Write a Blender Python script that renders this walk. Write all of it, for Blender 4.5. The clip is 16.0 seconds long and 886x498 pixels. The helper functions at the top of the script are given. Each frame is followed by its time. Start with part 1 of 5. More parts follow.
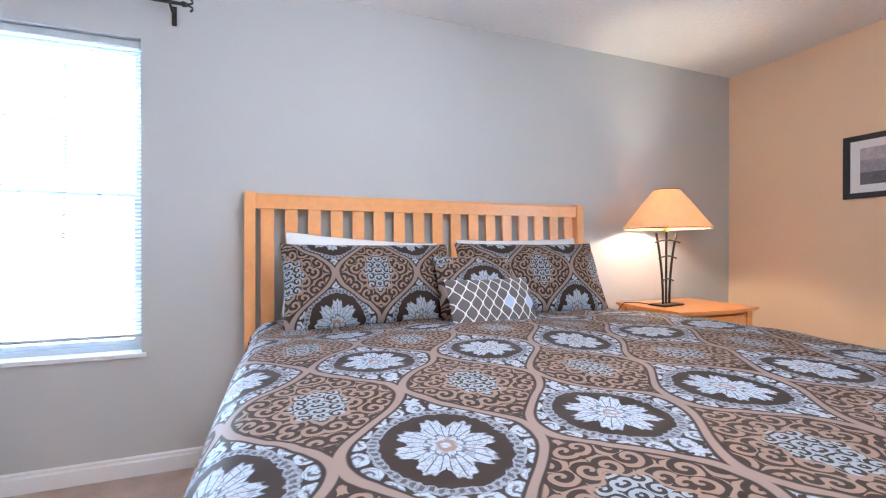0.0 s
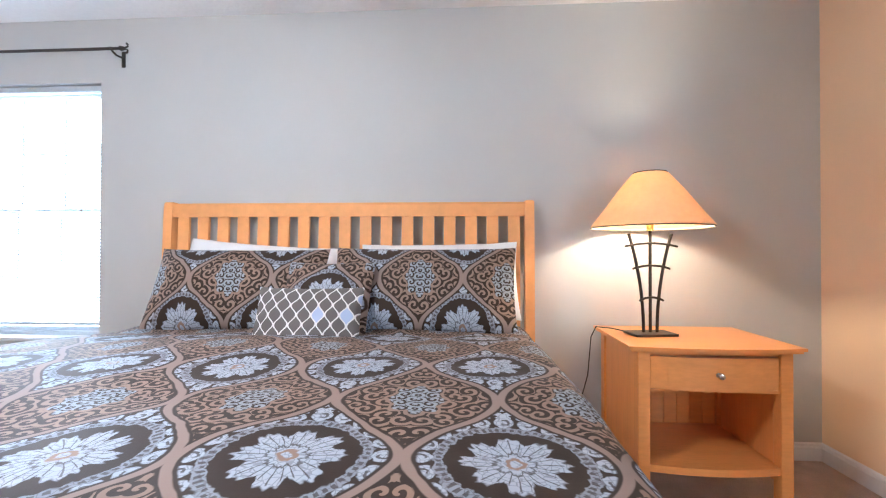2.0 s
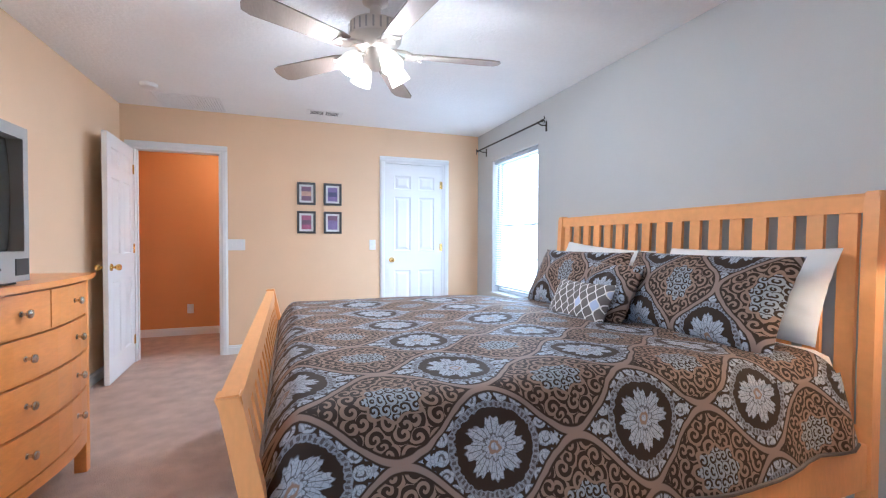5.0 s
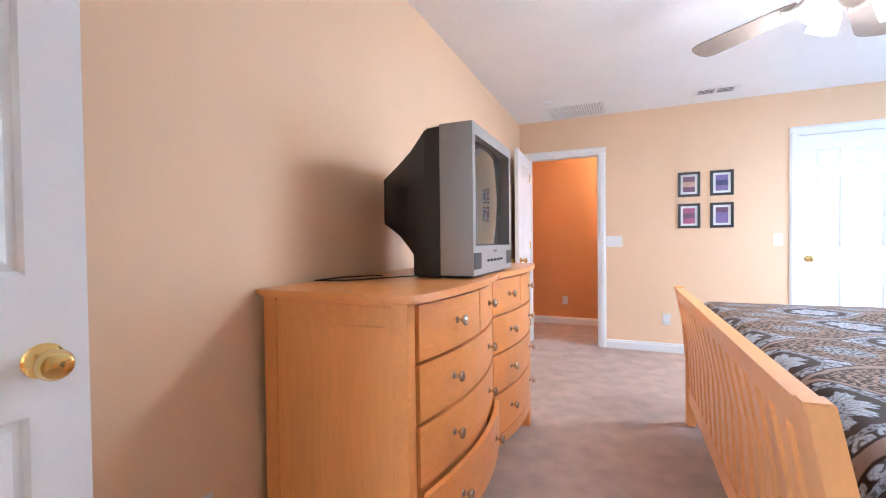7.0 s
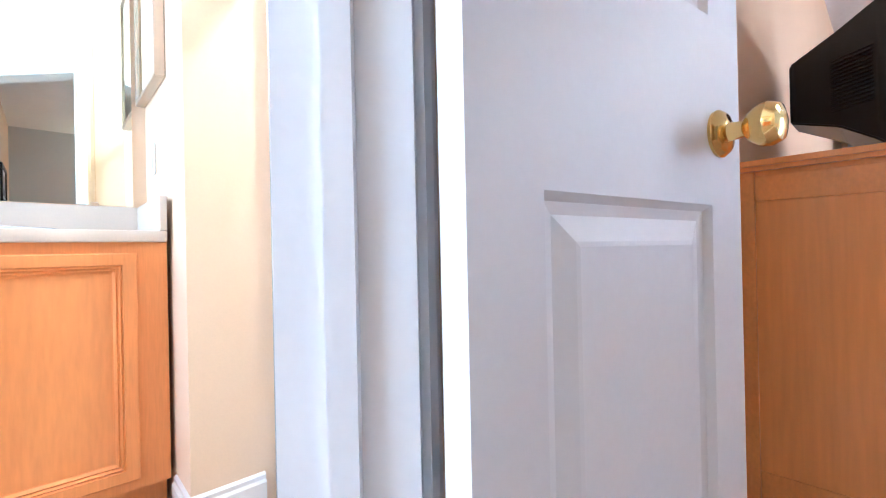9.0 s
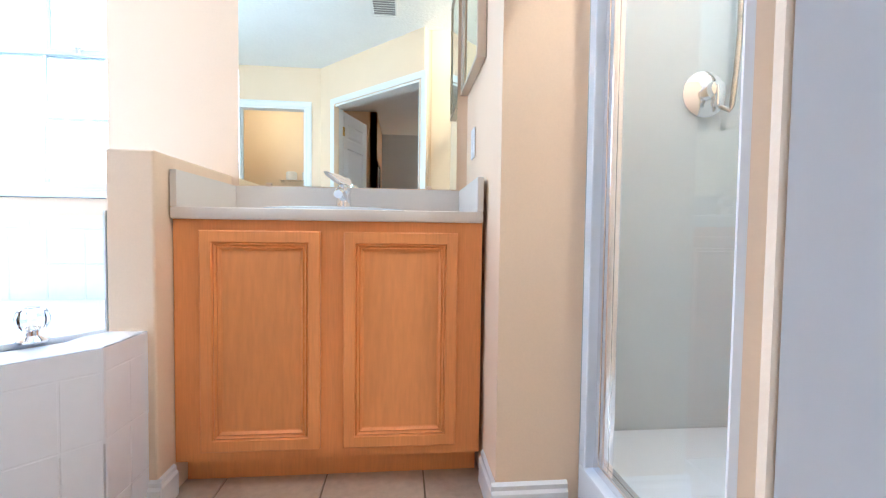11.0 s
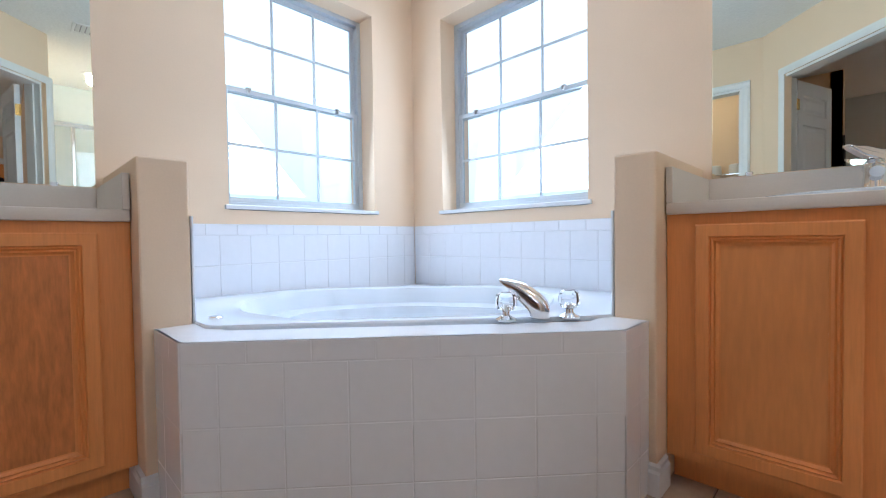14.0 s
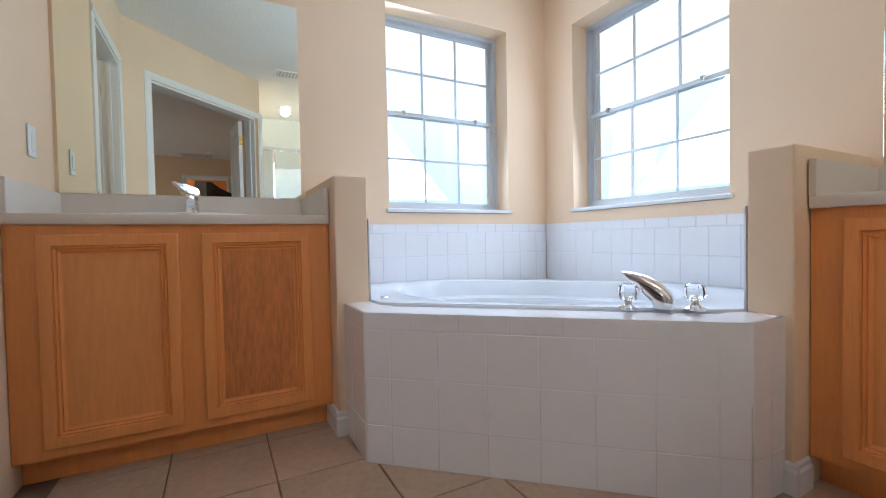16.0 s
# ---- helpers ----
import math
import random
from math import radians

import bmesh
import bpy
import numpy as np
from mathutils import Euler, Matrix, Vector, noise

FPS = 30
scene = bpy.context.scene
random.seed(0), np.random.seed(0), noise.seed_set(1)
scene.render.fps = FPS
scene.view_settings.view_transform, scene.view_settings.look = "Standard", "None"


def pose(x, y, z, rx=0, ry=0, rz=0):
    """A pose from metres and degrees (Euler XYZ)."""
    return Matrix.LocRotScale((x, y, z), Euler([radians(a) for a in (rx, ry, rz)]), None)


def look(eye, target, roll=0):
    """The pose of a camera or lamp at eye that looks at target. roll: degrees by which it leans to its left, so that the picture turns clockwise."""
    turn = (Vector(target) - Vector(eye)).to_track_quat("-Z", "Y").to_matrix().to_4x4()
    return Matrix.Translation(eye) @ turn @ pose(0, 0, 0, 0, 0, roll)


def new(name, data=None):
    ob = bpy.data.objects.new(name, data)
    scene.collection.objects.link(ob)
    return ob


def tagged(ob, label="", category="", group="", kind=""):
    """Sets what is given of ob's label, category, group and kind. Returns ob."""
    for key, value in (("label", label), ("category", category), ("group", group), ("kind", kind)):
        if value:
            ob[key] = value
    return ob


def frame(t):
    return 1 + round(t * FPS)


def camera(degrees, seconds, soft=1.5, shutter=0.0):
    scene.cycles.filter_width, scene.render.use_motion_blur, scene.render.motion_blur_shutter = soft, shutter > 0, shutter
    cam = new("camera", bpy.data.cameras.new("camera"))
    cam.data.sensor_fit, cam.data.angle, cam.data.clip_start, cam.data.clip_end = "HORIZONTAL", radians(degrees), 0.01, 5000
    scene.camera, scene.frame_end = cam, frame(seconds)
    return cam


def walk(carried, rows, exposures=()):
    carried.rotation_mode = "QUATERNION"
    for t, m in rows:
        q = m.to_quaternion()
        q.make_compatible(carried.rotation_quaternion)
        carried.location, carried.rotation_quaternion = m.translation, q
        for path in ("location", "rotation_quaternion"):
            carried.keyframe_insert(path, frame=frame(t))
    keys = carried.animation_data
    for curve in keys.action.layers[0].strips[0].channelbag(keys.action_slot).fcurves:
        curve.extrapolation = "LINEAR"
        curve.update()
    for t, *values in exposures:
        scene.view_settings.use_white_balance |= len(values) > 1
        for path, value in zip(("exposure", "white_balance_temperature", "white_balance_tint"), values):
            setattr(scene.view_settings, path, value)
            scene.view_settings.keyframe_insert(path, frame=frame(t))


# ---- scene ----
cam = camera(92.7, 16.0, soft=1.15)
PATH = [
    (0, (0.063, 0.255, 1.11), (0.764, 2.128, 1.101), 0.0),
    (0.5, (0.385, 0.337, 1.108), (0.859, 2.28, 1.104), -0.1),
    (1, (0.803, 0.344, 1.088), (1.07, 2.326, 1.1), -0.1),
    (1.5, (1.23, 0.347, 1.089), (1.311, 2.345, 1.101), -0.0),
    (2, (1.606, 0.305, 1.109), (1.485, 2.301, 1.127), 0.1),
    (2.5, (1.941, 0.314, 1.134), (1.594, 2.283, 1.149), 0.2),
    (3, (2.224, 0.344, 1.11), (1.613, 2.249, 1.126), 0.4),
    (3.2, (2.321, 0.348, 1.093), (1.598, 2.213, 1.118), 0.6),
    (5.3, (2.942, 0.467, 1.198), (0.984, 0.872, 1.153), -0.1),
    (5.5, (2.937, 0.458, 1.189), (0.951, 0.691, 1.143), -0.2),
    (6, (2.903, 0.362, 1.182), (0.908, 0.223, 1.135), -0.3),
    (6.5, (2.899, 0.195, 1.182), (0.959, -0.286, 1.137), -0.4),
    (6.9, (2.905, 0.04, 1.169), (1.041, -0.684, 1.131), -0.5),
    (7, (2.909, 0.016, 1.167), (1.069, -0.765, 1.131), -0.7),
    (7.5, (2.923, -0.206, 1.117), (1.2, -1.221, 1.087), -0.8),
    (8, (2.963, -0.413, 1.033), (1.362, -1.612, 0.998), -0.8),
    (8.5, (3.044, -0.62, 0.911), (1.554, -1.954, 0.9), -1.2),
    (9, (3.146, -0.762, 0.824), (1.782, -2.224, 0.828), -1.2),
    (9.2, (3.181, -0.803, 0.813), (1.863, -2.307, 0.789), -0.5),
    (11.3, (3.121, -1.01, 0.837), (3.116, -3.009, 0.773), 0.3),
    (11.5, (3.15, -1.003, 0.823), (3.246, -3.0, 0.773), 0.0),
    (12, (3.206, -1.012, 0.824), (3.576, -2.977, 0.775), -0.1),
    (12.2, (3.242, -1.023, 0.826), (3.721, -2.964, 0.776), -0.2),
    (12.5, (3.277, -1.019, 0.824), (3.917, -2.913, 0.773), -0.2),
    (13, (3.364, -0.993, 0.817), (4.268, -2.776, 0.768), -0.2),
    (13.5, (3.402, -0.959, 0.805), (4.577, -2.577, 0.757), -0.5),
    (14, (3.404, -0.919, 0.804), (4.798, -2.351, 0.753), -0.8),
    (14.5, (3.392, -0.874, 0.805), (4.966, -2.107, 0.755), -1.0),
    (15, (3.344, -0.841, 0.806), (5.029, -1.917, 0.756), -1.1),
    (15.5, (3.284, -0.817, 0.806), (5.02, -1.81, 0.755), -1.1),
    (16, (3.209, -0.776, 0.799), (4.978, -1.708, 0.748), -1.1),
]
walk(cam, [(t, look(eye, target, roll)) for t, eye, target, roll in PATH], [(0, 0.52, 4950, 6), (3, 0.68, 5200, 6), (5.5, 0.27, 4950, 5), (6.5, 0.52, 5150, 6), (7, 0.75, 5000, 7), (8.0, 0.95, 4500, 8), (8.5, 0.93, 4550, 9), (9.2, 0.5, 4850, 9), (11.3, -0.3, 4950, 9), (12.5, -0.76, 4950, 9), (14.0, -1.18, 5200, 10), (16.0, -1.34, 5500, 11)])

# ---- world and large lights ----
world = bpy.data.worlds.new("sky")
scene.world = world
world.use_nodes = True
wn = world.node_tree
sky = wn.nodes.new("ShaderNodeTexSky")
sky.sky_type, sky.sun_disc, sky.sun_elevation, sky.sun_rotation = "NISHITA", False, radians(55), radians(200)
wn.links.new(sky.outputs[0], wn.nodes["Background"].inputs[0])
wn.nodes["Background"].inputs[1].default_value = 0.15
sun = new("sun", bpy.data.lights.new("sun", "SUN"))
sun.data.energy, sun.data.angle, sun.data.color = 3.0, radians(0.6), (1.0, 0.95, 0.88)
sun.matrix_world = look((0, 0, 20), (-6.0, 5.0, 5.0))


def area(name, eye, target, w, h, power, color):
    ob = new(name, bpy.data.lights.new(name, "AREA"))
    ob.data.shape, ob.data.size, ob.data.size_y, ob.data.energy, ob.data.color = "RECTANGLE", w, h, power, color
    ob.matrix_world = look(eye, target)
    return ob


def bulb(name, at, power, color, radius=0.03):
    ob = new(name, bpy.data.lights.new(name, "POINT"))
    ob.data.energy, ob.data.color, ob.data.shadow_soft_size = power, color, radius
    ob.location = at
    return ob


WARM = (1.0, 0.72, 0.44)
LAMP_W, FAN_W, BATH_W = 18.0, 14.5, 74.0
area("window_daylight", (-1.065, 2.66, 1.38), (-0.2, -2.0, 2.2), 0.9, 1.45, 8.0, (0.82, 0.91, 1.0))
area("bath_window_daylight", (4.75, -2.945, 1.60), (4.35, 0.0, 1.2), 0.86, 1.1, 33.0, (0.86, 0.94, 1.0))
area("bath_window_daylight", (5.645, -2.00, 1.60), (2.5, -1.55, 1.2), 0.78, 1.1, 33.0, (0.86, 0.94, 1.0))

# ---- plan ----
WX, EX, NY, SY, CEIL = -1.968, 3.50, 2.70, -1.075, 2.505     # bedroom
XE, YS = 5.55, -2.85                                        # bathroom far walls

# ---- materials ----
def material(name, base, rough=0.6, metal=0.0, var=0.06, scale=3.0, grain=60.0, bump=0.1, dist=0.002, stretch=(1, 1, 1), **extra):
    m = bpy.data.materials.new(name)
    m.use_nodes = True
    nt = m.node_tree
    b = nt.nodes["Principled BSDF"]
    tc = nt.nodes.new("ShaderNodeTexCoord")
    mp = nt.nodes.new("ShaderNodeMapping")
    mp.inputs["Scale"].default_value = stretch
    nt.links.new(tc.outputs["Object"], mp.inputs[0])
    n1, n2 = nt.nodes.new("ShaderNodeTexNoise"), nt.nodes.new("ShaderNodeTexNoise")
    n1.inputs["Scale"].default_value, n2.inputs["Scale"].default_value = scale, grain
    n1.inputs["Detail"].default_value, n2.inputs["Detail"].default_value = 5, 4
    for n in (n1, n2):
        nt.links.new(mp.outputs[0], n.inputs["Vector"])
    ramp = nt.nodes.new("ShaderNodeMix")
    ramp.data_type = "RGBA"
    ramp.inputs[6].default_value = (*[c * (1 - var) for c in base], 1)
    ramp.inputs[7].default_value = (*[min(1, c * (1 + var)) for c in base], 1)
    mix = nt.nodes.new("ShaderNodeMath")
    mix.operation = "MULTIPLY_ADD"
    mix.inputs[1].default_value = 0.5
    half = nt.nodes.new("ShaderNodeMath")
    half.operation = "MULTIPLY"
    half.inputs[1].default_value = 0.5
    nt.links.new(n2.outputs[0], half.inputs[0])
    nt.links.new(n1.outputs[0], mix.inputs[0])
    nt.links.new(half.outputs[0], mix.inputs[2])
    sharp = nt.nodes.new("ShaderNodeMapRange")
    sharp.inputs[1].default_value, sharp.inputs[2].default_value = 0.3, 0.7
    nt.links.new(mix.outputs[0], sharp.inputs[0])
    nt.links.new(sharp.outputs[0], ramp.inputs[0])
    nt.links.new(ramp.outputs[2], b.inputs["Base Color"])
    if bump:
        bp = nt.nodes.new("ShaderNodeBump")
        bp.inputs["Strength"].default_value, bp.inputs["Distance"].default_value = bump, dist
        nt.links.new(n2.outputs[0], bp.inputs["Height"])
        nt.links.new(bp.outputs[0], b.inputs["Normal"])
    b.inputs["Roughness"].default_value, b.inputs["Metallic"].default_value = rough, metal
    for k, v in extra.items():
        b.inputs[k.replace("_", " ")].default_value = v
    return m


PEACH = material("peach wall paint", (0.80, 0.575, 0.37), 0.75, var=0.03, grain=160, bump=0.12)
GREY = material("grey wall paint", (0.53, 0.54, 0.54), 0.75, var=0.03, grain=160, bump=0.12)
CREAM = material("cream wall paint", (0.84, 0.655, 0.465), 0.7, var=0.03, grain=160, bump=0.12)
CEILING = material("ceiling paint", (0.86, 0.86, 0.86), 0.9, var=0.03, grain=45, bump=0.6, dist=0.006)
TRIM = material("white trim paint", (0.80, 0.80, 0.80), 0.46, var=0.02, grain=90, bump=0.03)
CARPET = material("beige carpet", (0.58, 0.43, 0.35), 0.95, var=0.28, scale=7.0, grain=170, bump=1.0, dist=0.012)
WOOD = material("honey maple wood", (0.82, 0.345, 0.092), 0.28, var=0.10, scale=2.0, grain=14, bump=0.015, stretch=(1.2, 9, 6))
BEDWOOD = material("pale maple wood", (0.86, 0.42, 0.155), 0.3, var=0.08, scale=2.0, grain=14, bump=0.015, stretch=(2, 7, 2))
WOODV = material("honey maple side wood", (0.86, 0.365, 0.10), 0.28, var=0.09, scale=1.8, grain=12, bump=0.01, stretch=(7, 7, 0.5))
OAK = material("oak vanity wood", (0.82, 0.335, 0.100), 0.36, var=0.10, scale=3.0, grain=30, bump=0.02, stretch=(6, 6, 0.4))
OAKPANEL = material("oak veneer panel", (0.80, 0.33, 0.100), 0.38, var=0.10, scale=1.6, grain=26, bump=0.01, stretch=(3.2, 3.2, 0.45))
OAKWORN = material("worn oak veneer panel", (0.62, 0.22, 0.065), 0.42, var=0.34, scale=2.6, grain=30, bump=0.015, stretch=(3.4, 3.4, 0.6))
FABRIC = material("brown damask", (0.12, 0.09, 0.08), 0.5, var=0.2, grain=200)
TILE = material("white glazed tile", (0.85, 0.86, 0.90), 0.12, var=0.02, grain=30, bump=0.02)
GROUT = material("grout", (0.74, 0.74, 0.76), 0.8, var=0.06, grain=120)
FLOORGROUT = material("brown floor grout", (0.24, 0.18, 0.13), 0.85, var=0.15, grain=90)
FLOORTILE = material("beige floor tile", (0.50, 0.38, 0.28), 0.35, var=0.16, scale=5, grain=40, bump=0.08)
COUNTER = material("cream laminate", (0.74, 0.68, 0.61), 0.35, var=0.04, grain=300, bump=0.02)
PORCELAIN = material("white acrylic", (0.77, 0.82, 0.88), 0.12, var=0.01, grain=10, bump=0)
CHROME = material("chrome", (0.85, 0.85, 0.86), 0.06, 1.0, var=0.01, grain=10, bump=0)
BRASS = material("polished brass", (0.83, 0.60, 0.22), 0.15, 1.0, var=0.04, grain=30, bump=0.02)
BLACK = material("black plastic", (0.018, 0.018, 0.02), 0.4, var=0.2, grain=200, bump=0.05)
SILVER = material("silver plastic", (0.33, 0.325, 0.315), 0.4, 0.2, var=0.05, grain=200, bump=0.04)
IRON = material("dark wrought iron", (0.05, 0.042, 0.036), 0.45, 0.7, var=0.2, grain=120, bump=0.15)
NICKEL = material("brushed nickel", (0.62, 0.58, 0.52), 0.25, 1.0, var=0.05, grain=60)
LINEN = material("white cotton", (0.80, 0.80, 0.80), 0.9, var=0.03, grain=300, bump=0.2)
ORANGE = material("orange wall paint", (0.72, 0.32, 0.11), 0.75, var=0.03, grain=160, bump=0.12)
MIRROR = material("mirror", (0.90, 0.94, 0.82), 0.01, 1.0, var=0.0, grain=5, bump=0)
ALU = material("white aluminium", (0.54, 0.58, 0.62), 0.4, 0.2, var=0.04, grain=60, bump=0.02)


# ---- mesh helpers ----
def box(bm, x0, x1, y0, y1, z0, z1, bevel=0.0):
    vs = bmesh.ops.create_cube(bm, size=1.0, matrix=Matrix.LocRotScale(((x0 + x1) / 2, (y0 + y1) / 2, (z0 + z1) / 2), None, (x1 - x0, y1 - y0, z1 - z0)))["verts"]
    if bevel:
        es = {e for v in vs for e in v.link_edges}
        bmesh.ops.bevel(bm, geom=list(es), offset=bevel, segments=2, affect="EDGES", profile=0.5)
    return vs


def cyl(bm, a, b, r0, r1=None, n=16):
    a, b = Vector(a), Vector(b)
    m = Matrix.Translation((a + b) / 2) @ (b - a).to_track_quat("Z", "Y").to_matrix().to_4x4()
    return bmesh.ops.create_cone(bm, cap_ends=True, segments=n, radius1=r0, radius2=r0 if r1 is None else r1, depth=(b - a).length, matrix=m)["verts"]


def lathe(bm, prof, at=(0, 0, 0), n=24, turn=None):
    rings = []
    m = Matrix.Translation(at) @ (turn or Matrix())
    for r, z in prof:
        rings.append([bm.verts.new(m @ Vector((r * math.cos(k * math.tau / n), r * math.sin(k * math.tau / n), z))) for k in range(n)])
    for p, q in zip(rings, rings[1:]):
        for k in range(n):
            bm.faces.new((p[k], p[(k + 1) % n], q[(k + 1) % n], q[k]))
    bm.faces.new(rings[0][::-1])
    bm.faces.new(rings[-1])


def prism(bm, pts, axis, a, b):
    """Extrudes a polygon (two coordinates in order) along an axis from a to b."""
    def at(p, v):
        return Vector({"x": (v, p[0], p[1]), "y": (p[0], v, p[1]), "z": (p[0], p[1], v)}[axis])
    u, v = [bm.verts.new(at(p, a)) for p in pts], [bm.verts.new(at(p, b)) for p in pts]
    n = len(pts)
    for k in range(n):
        bm.faces.new((u[k], u[(k + 1) % n], v[(k + 1) % n], v[k]))
    bm.faces.new(u[::-1])
    bm.faces.new(v)


def tube(bm, pts, r, n=8):
    pts = [Vector(p) for p in pts]
    rings = []
    for i, p in enumerate(pts):
        d = (pts[min(i + 1, len(pts) - 1)] - pts[max(i - 1, 0)]).normalized()
        q = d.to_track_quat("Z", "Y").to_matrix()
        rings.append([bm.verts.new(p + q @ Vector((r * math.cos(k * math.tau / n), r * math.sin(k * math.tau / n), 0))) for k in range(n)])
    for p, q in zip(rings, rings[1:]):
        for k in range(n):
            bm.faces.new((p[k], p[(k + 1) % n], q[(k + 1) % n], q[k]))
    bm.faces.new(rings[0][::-1])
    bm.faces.new(rings[-1])


def mesh(name, bm, mat, smooth=False):
    bmesh.ops.recalc_face_normals(bm, faces=bm.faces)
    me = bpy.data.meshes.new(name)
    bm.to_mesh(me)
    bm.free()
    me.materials.append(mat)
    if smooth:
        for p in me.polygons:
            p.use_smooth = True
        me.set_sharp_from_angle(angle=radians(38))
    return me


def part(name, bm, mat, parent=None, label="", smooth=False):
    ob = new(name, mesh(name, bm, mat, smooth))
    if parent:
        ob.parent = parent
    if label:
        ob["label"] = label
    return ob


def boxes(*bs, bevel=0.0):
    bm = bmesh.new()
    for b in bs:
        box(bm, *b, bevel=bevel)
    return bm


def thing(name, m, label, category, group="", kind=""):
    ob = new(name)
    ob.empty_display_size = 0.1
    ob.matrix_world = m
    return tagged(ob, label, category, group, kind)


def span(p0, p1):
    """The pose of a wall's line, x along it, and its length."""
    d = Vector(p1) - Vector(p0)
    return pose(p0[0], p0[1], 0, 0, 0, math.degrees(math.atan2(d.y, d.x))), d.length


def wall(name, p0, p1, thick, top, openings, mat, label):
    """A wall with its room on the right of the way from p0 to p1; openings are (from, to, bottom, top) along it."""
    m, length = span(p0, p1)
    bm, s = bmesh.new(), 0.0
    for a, b, z0, z1 in sorted(openings):
        if a > s:
            box(bm, s, a, 0, thick, 0, top)
        if z0 > 0:
            box(bm, a, b, 0, thick, 0, z0)
        if z1 < top:
            box(bm, a, b, 0, thick, z1, top)
        s = b
    if s < length:
        box(bm, s, length, 0, thick, 0, top)
    ob = part(name, bm, mat)
    ob.matrix_world = m
    return tagged(ob, label, "wall", kind="structure")


def skirting(name, p0, p1, gaps=(), h=0.095, label="white painted baseboard along the wall"):
    m, length = span(p0, p1)
    bm, s = bmesh.new(), 0.0
    for a, b in [*sorted(gaps), (length, length)]:
        if a > s:
            prism(bm, [(0, 0), (-0.014, 0), (-0.014, h * 0.72), (-0.008, h * 0.8), (-0.008, h * 0.92), (0, h)], "x", s, a)
        s = b
    ob = part(name, bm, TRIM)
    ob.matrix_world = m
    return tagged(ob, label, "baseboard", kind="structure")


def casing(name, p0, p1, a, b, z, mat=None, w=0.06, z0=0.0, label="white moulded door casing", deep=1.0):
    """Moulded trim round an opening on the room's side of a wall."""
    m, _ = span(p0, p1)
    bm = bmesh.new()
    prof = [(0, 0), (0, -0.010), (w * 0.25, -0.016), (w * 0.7, -0.018), (w * 0.9, -0.012), (w, -0.010), (w, 0)]
    prof = [(u, v * deep) for u, v in prof]
    prism(bm, [(a - u, v) for u, v in prof], "z", z0, z + 0.001)
    prism(bm, [(b + u, v) for u, v in prof], "z", z0, z + 0.001)
    prism(bm, [(v - 0.0005, z + u) for u, v in prof], "x", a - w, b + w)
    ob = part(name, bm, mat or TRIM)
    ob.matrix_world = m
    return tagged(ob, label, "trim", kind="structure")


def jamb(name, p0, p1, a, b, z, depth, z0=0.0):
    m, _ = span(p0, p1)
    ob = part(name, boxes((a - 0.001, a + 0.018, -0.002, depth + 0.002, z0, z), (b - 0.018, b + 0.001, -0.002, depth + 0.002, z0, z), (a + 0.018, b - 0.018, -0.002, depth + 0.002, z - 0.018, z + 0.001),
                          (a + 0.018, a + 0.03, depth * 0.4, depth * 0.62, z0, z - 0.018), (b - 0.03, b - 0.018, depth * 0.4, depth * 0.62, z0, z - 0.018)), TRIM)
    ob.matrix_world = m
    return tagged(ob, "white painted door jamb with stop", "door frame", kind="structure")


# ---- structure ----
N0, N1 = (WX, NY), (EX, NY)
wall("wall_north", N0, N1, 0.14, CEIL, [(-1.555 - WX, -0.592 - WX, 0.575, 2.125)], GREY, "plain light grey painted bedroom wall with a window")
wall("wall_east", N1, (EX, 1.35), 0.1, CEIL, [], PEACH, "plain peach painted bedroom wall")
wall("wall_jog", (EX, 1.35), (4.02, 1.35), 0.1, CEIL, [], PEACH, "plain peach painted bedroom wall return")
wall("wall_jog_east", (4.02, 1.35), (4.02, 0.06), 0.006, CEIL, [], PEACH, "plain peach painted bedroom wall return")
D0, D1 = (4.02, 0.06), (2.86, -1.10)
wall("wall_diagonal_bedroom", D0, D1, 0.06, CEIL, [(0.36, 1.575, 0, 2.10)], PEACH, "diagonal peach wall with the double-door opening")
wall("wall_south", (2.885, SY), (WX, SY), 0.06, CEIL, [], PEACH, "plain peach painted bedroom wall")
W0, W1 = (WX, SY), (WX, NY)
wall("wall_west", W0, W1, 0.12, CEIL, [(0.10, 0.87, 0, 2.10), (2.58, 3.315, 0, 2.12)], PEACH, "plain peach painted bedroom wall with two doors")
bm = bmesh.new()
prism(bm, [(WX - 1.4, SY - 0.6), (2.93, SY - 0.06), (4.03, 0.03), (4.03, 1.4), (EX + 0.1, 1.4), (EX + 0.1, NY + 0.14), (WX - 1.4, NY + 0.14)], "z", -0.1, 0.0)
tagged(part("floor", bm, CARPET), "beige cut-pile bedroom carpet", "carpet", kind="structure")
tagged(part("ceiling", boxes((WX - 1.6, XE + 0.3, YS - 0.3, NY + 0.3, CEIL, CEIL + 0.1)), CEILING), "white knockdown-textured ceiling", "ceiling", kind="structure")

# bathroom shell
B0, B1 = (2.965, -1.185), (3.982, -0.168)
wall("wall_diagonal_bath", B0, B1, 0.058, CEIL, [(0.03, 1.21, 0, 2.10)], CREAM, "diagonal cream wall with the double-door opening")
wall("wall_bath_north", B1, (XE, -0.168), 0.1, CEIL, [(0.15, 0.82, 0, 2.10)], CREAM, "cream painted bathroom wall with a doorway")
wall("wall_bath_east", (XE, -0.168), (XE, YS), 0.26, CEIL, [(1.492, 2.352, 0.955, 2.18)], CREAM, "cream painted bathroom wall with a window")
wall("wall_bath_south", (XE, YS), (1.5, YS), 0.26, CEIL, [(XE - 5.28, XE - 4.315, 0.955, 2.18)], CREAM, "cream painted bathroom wall with a window")
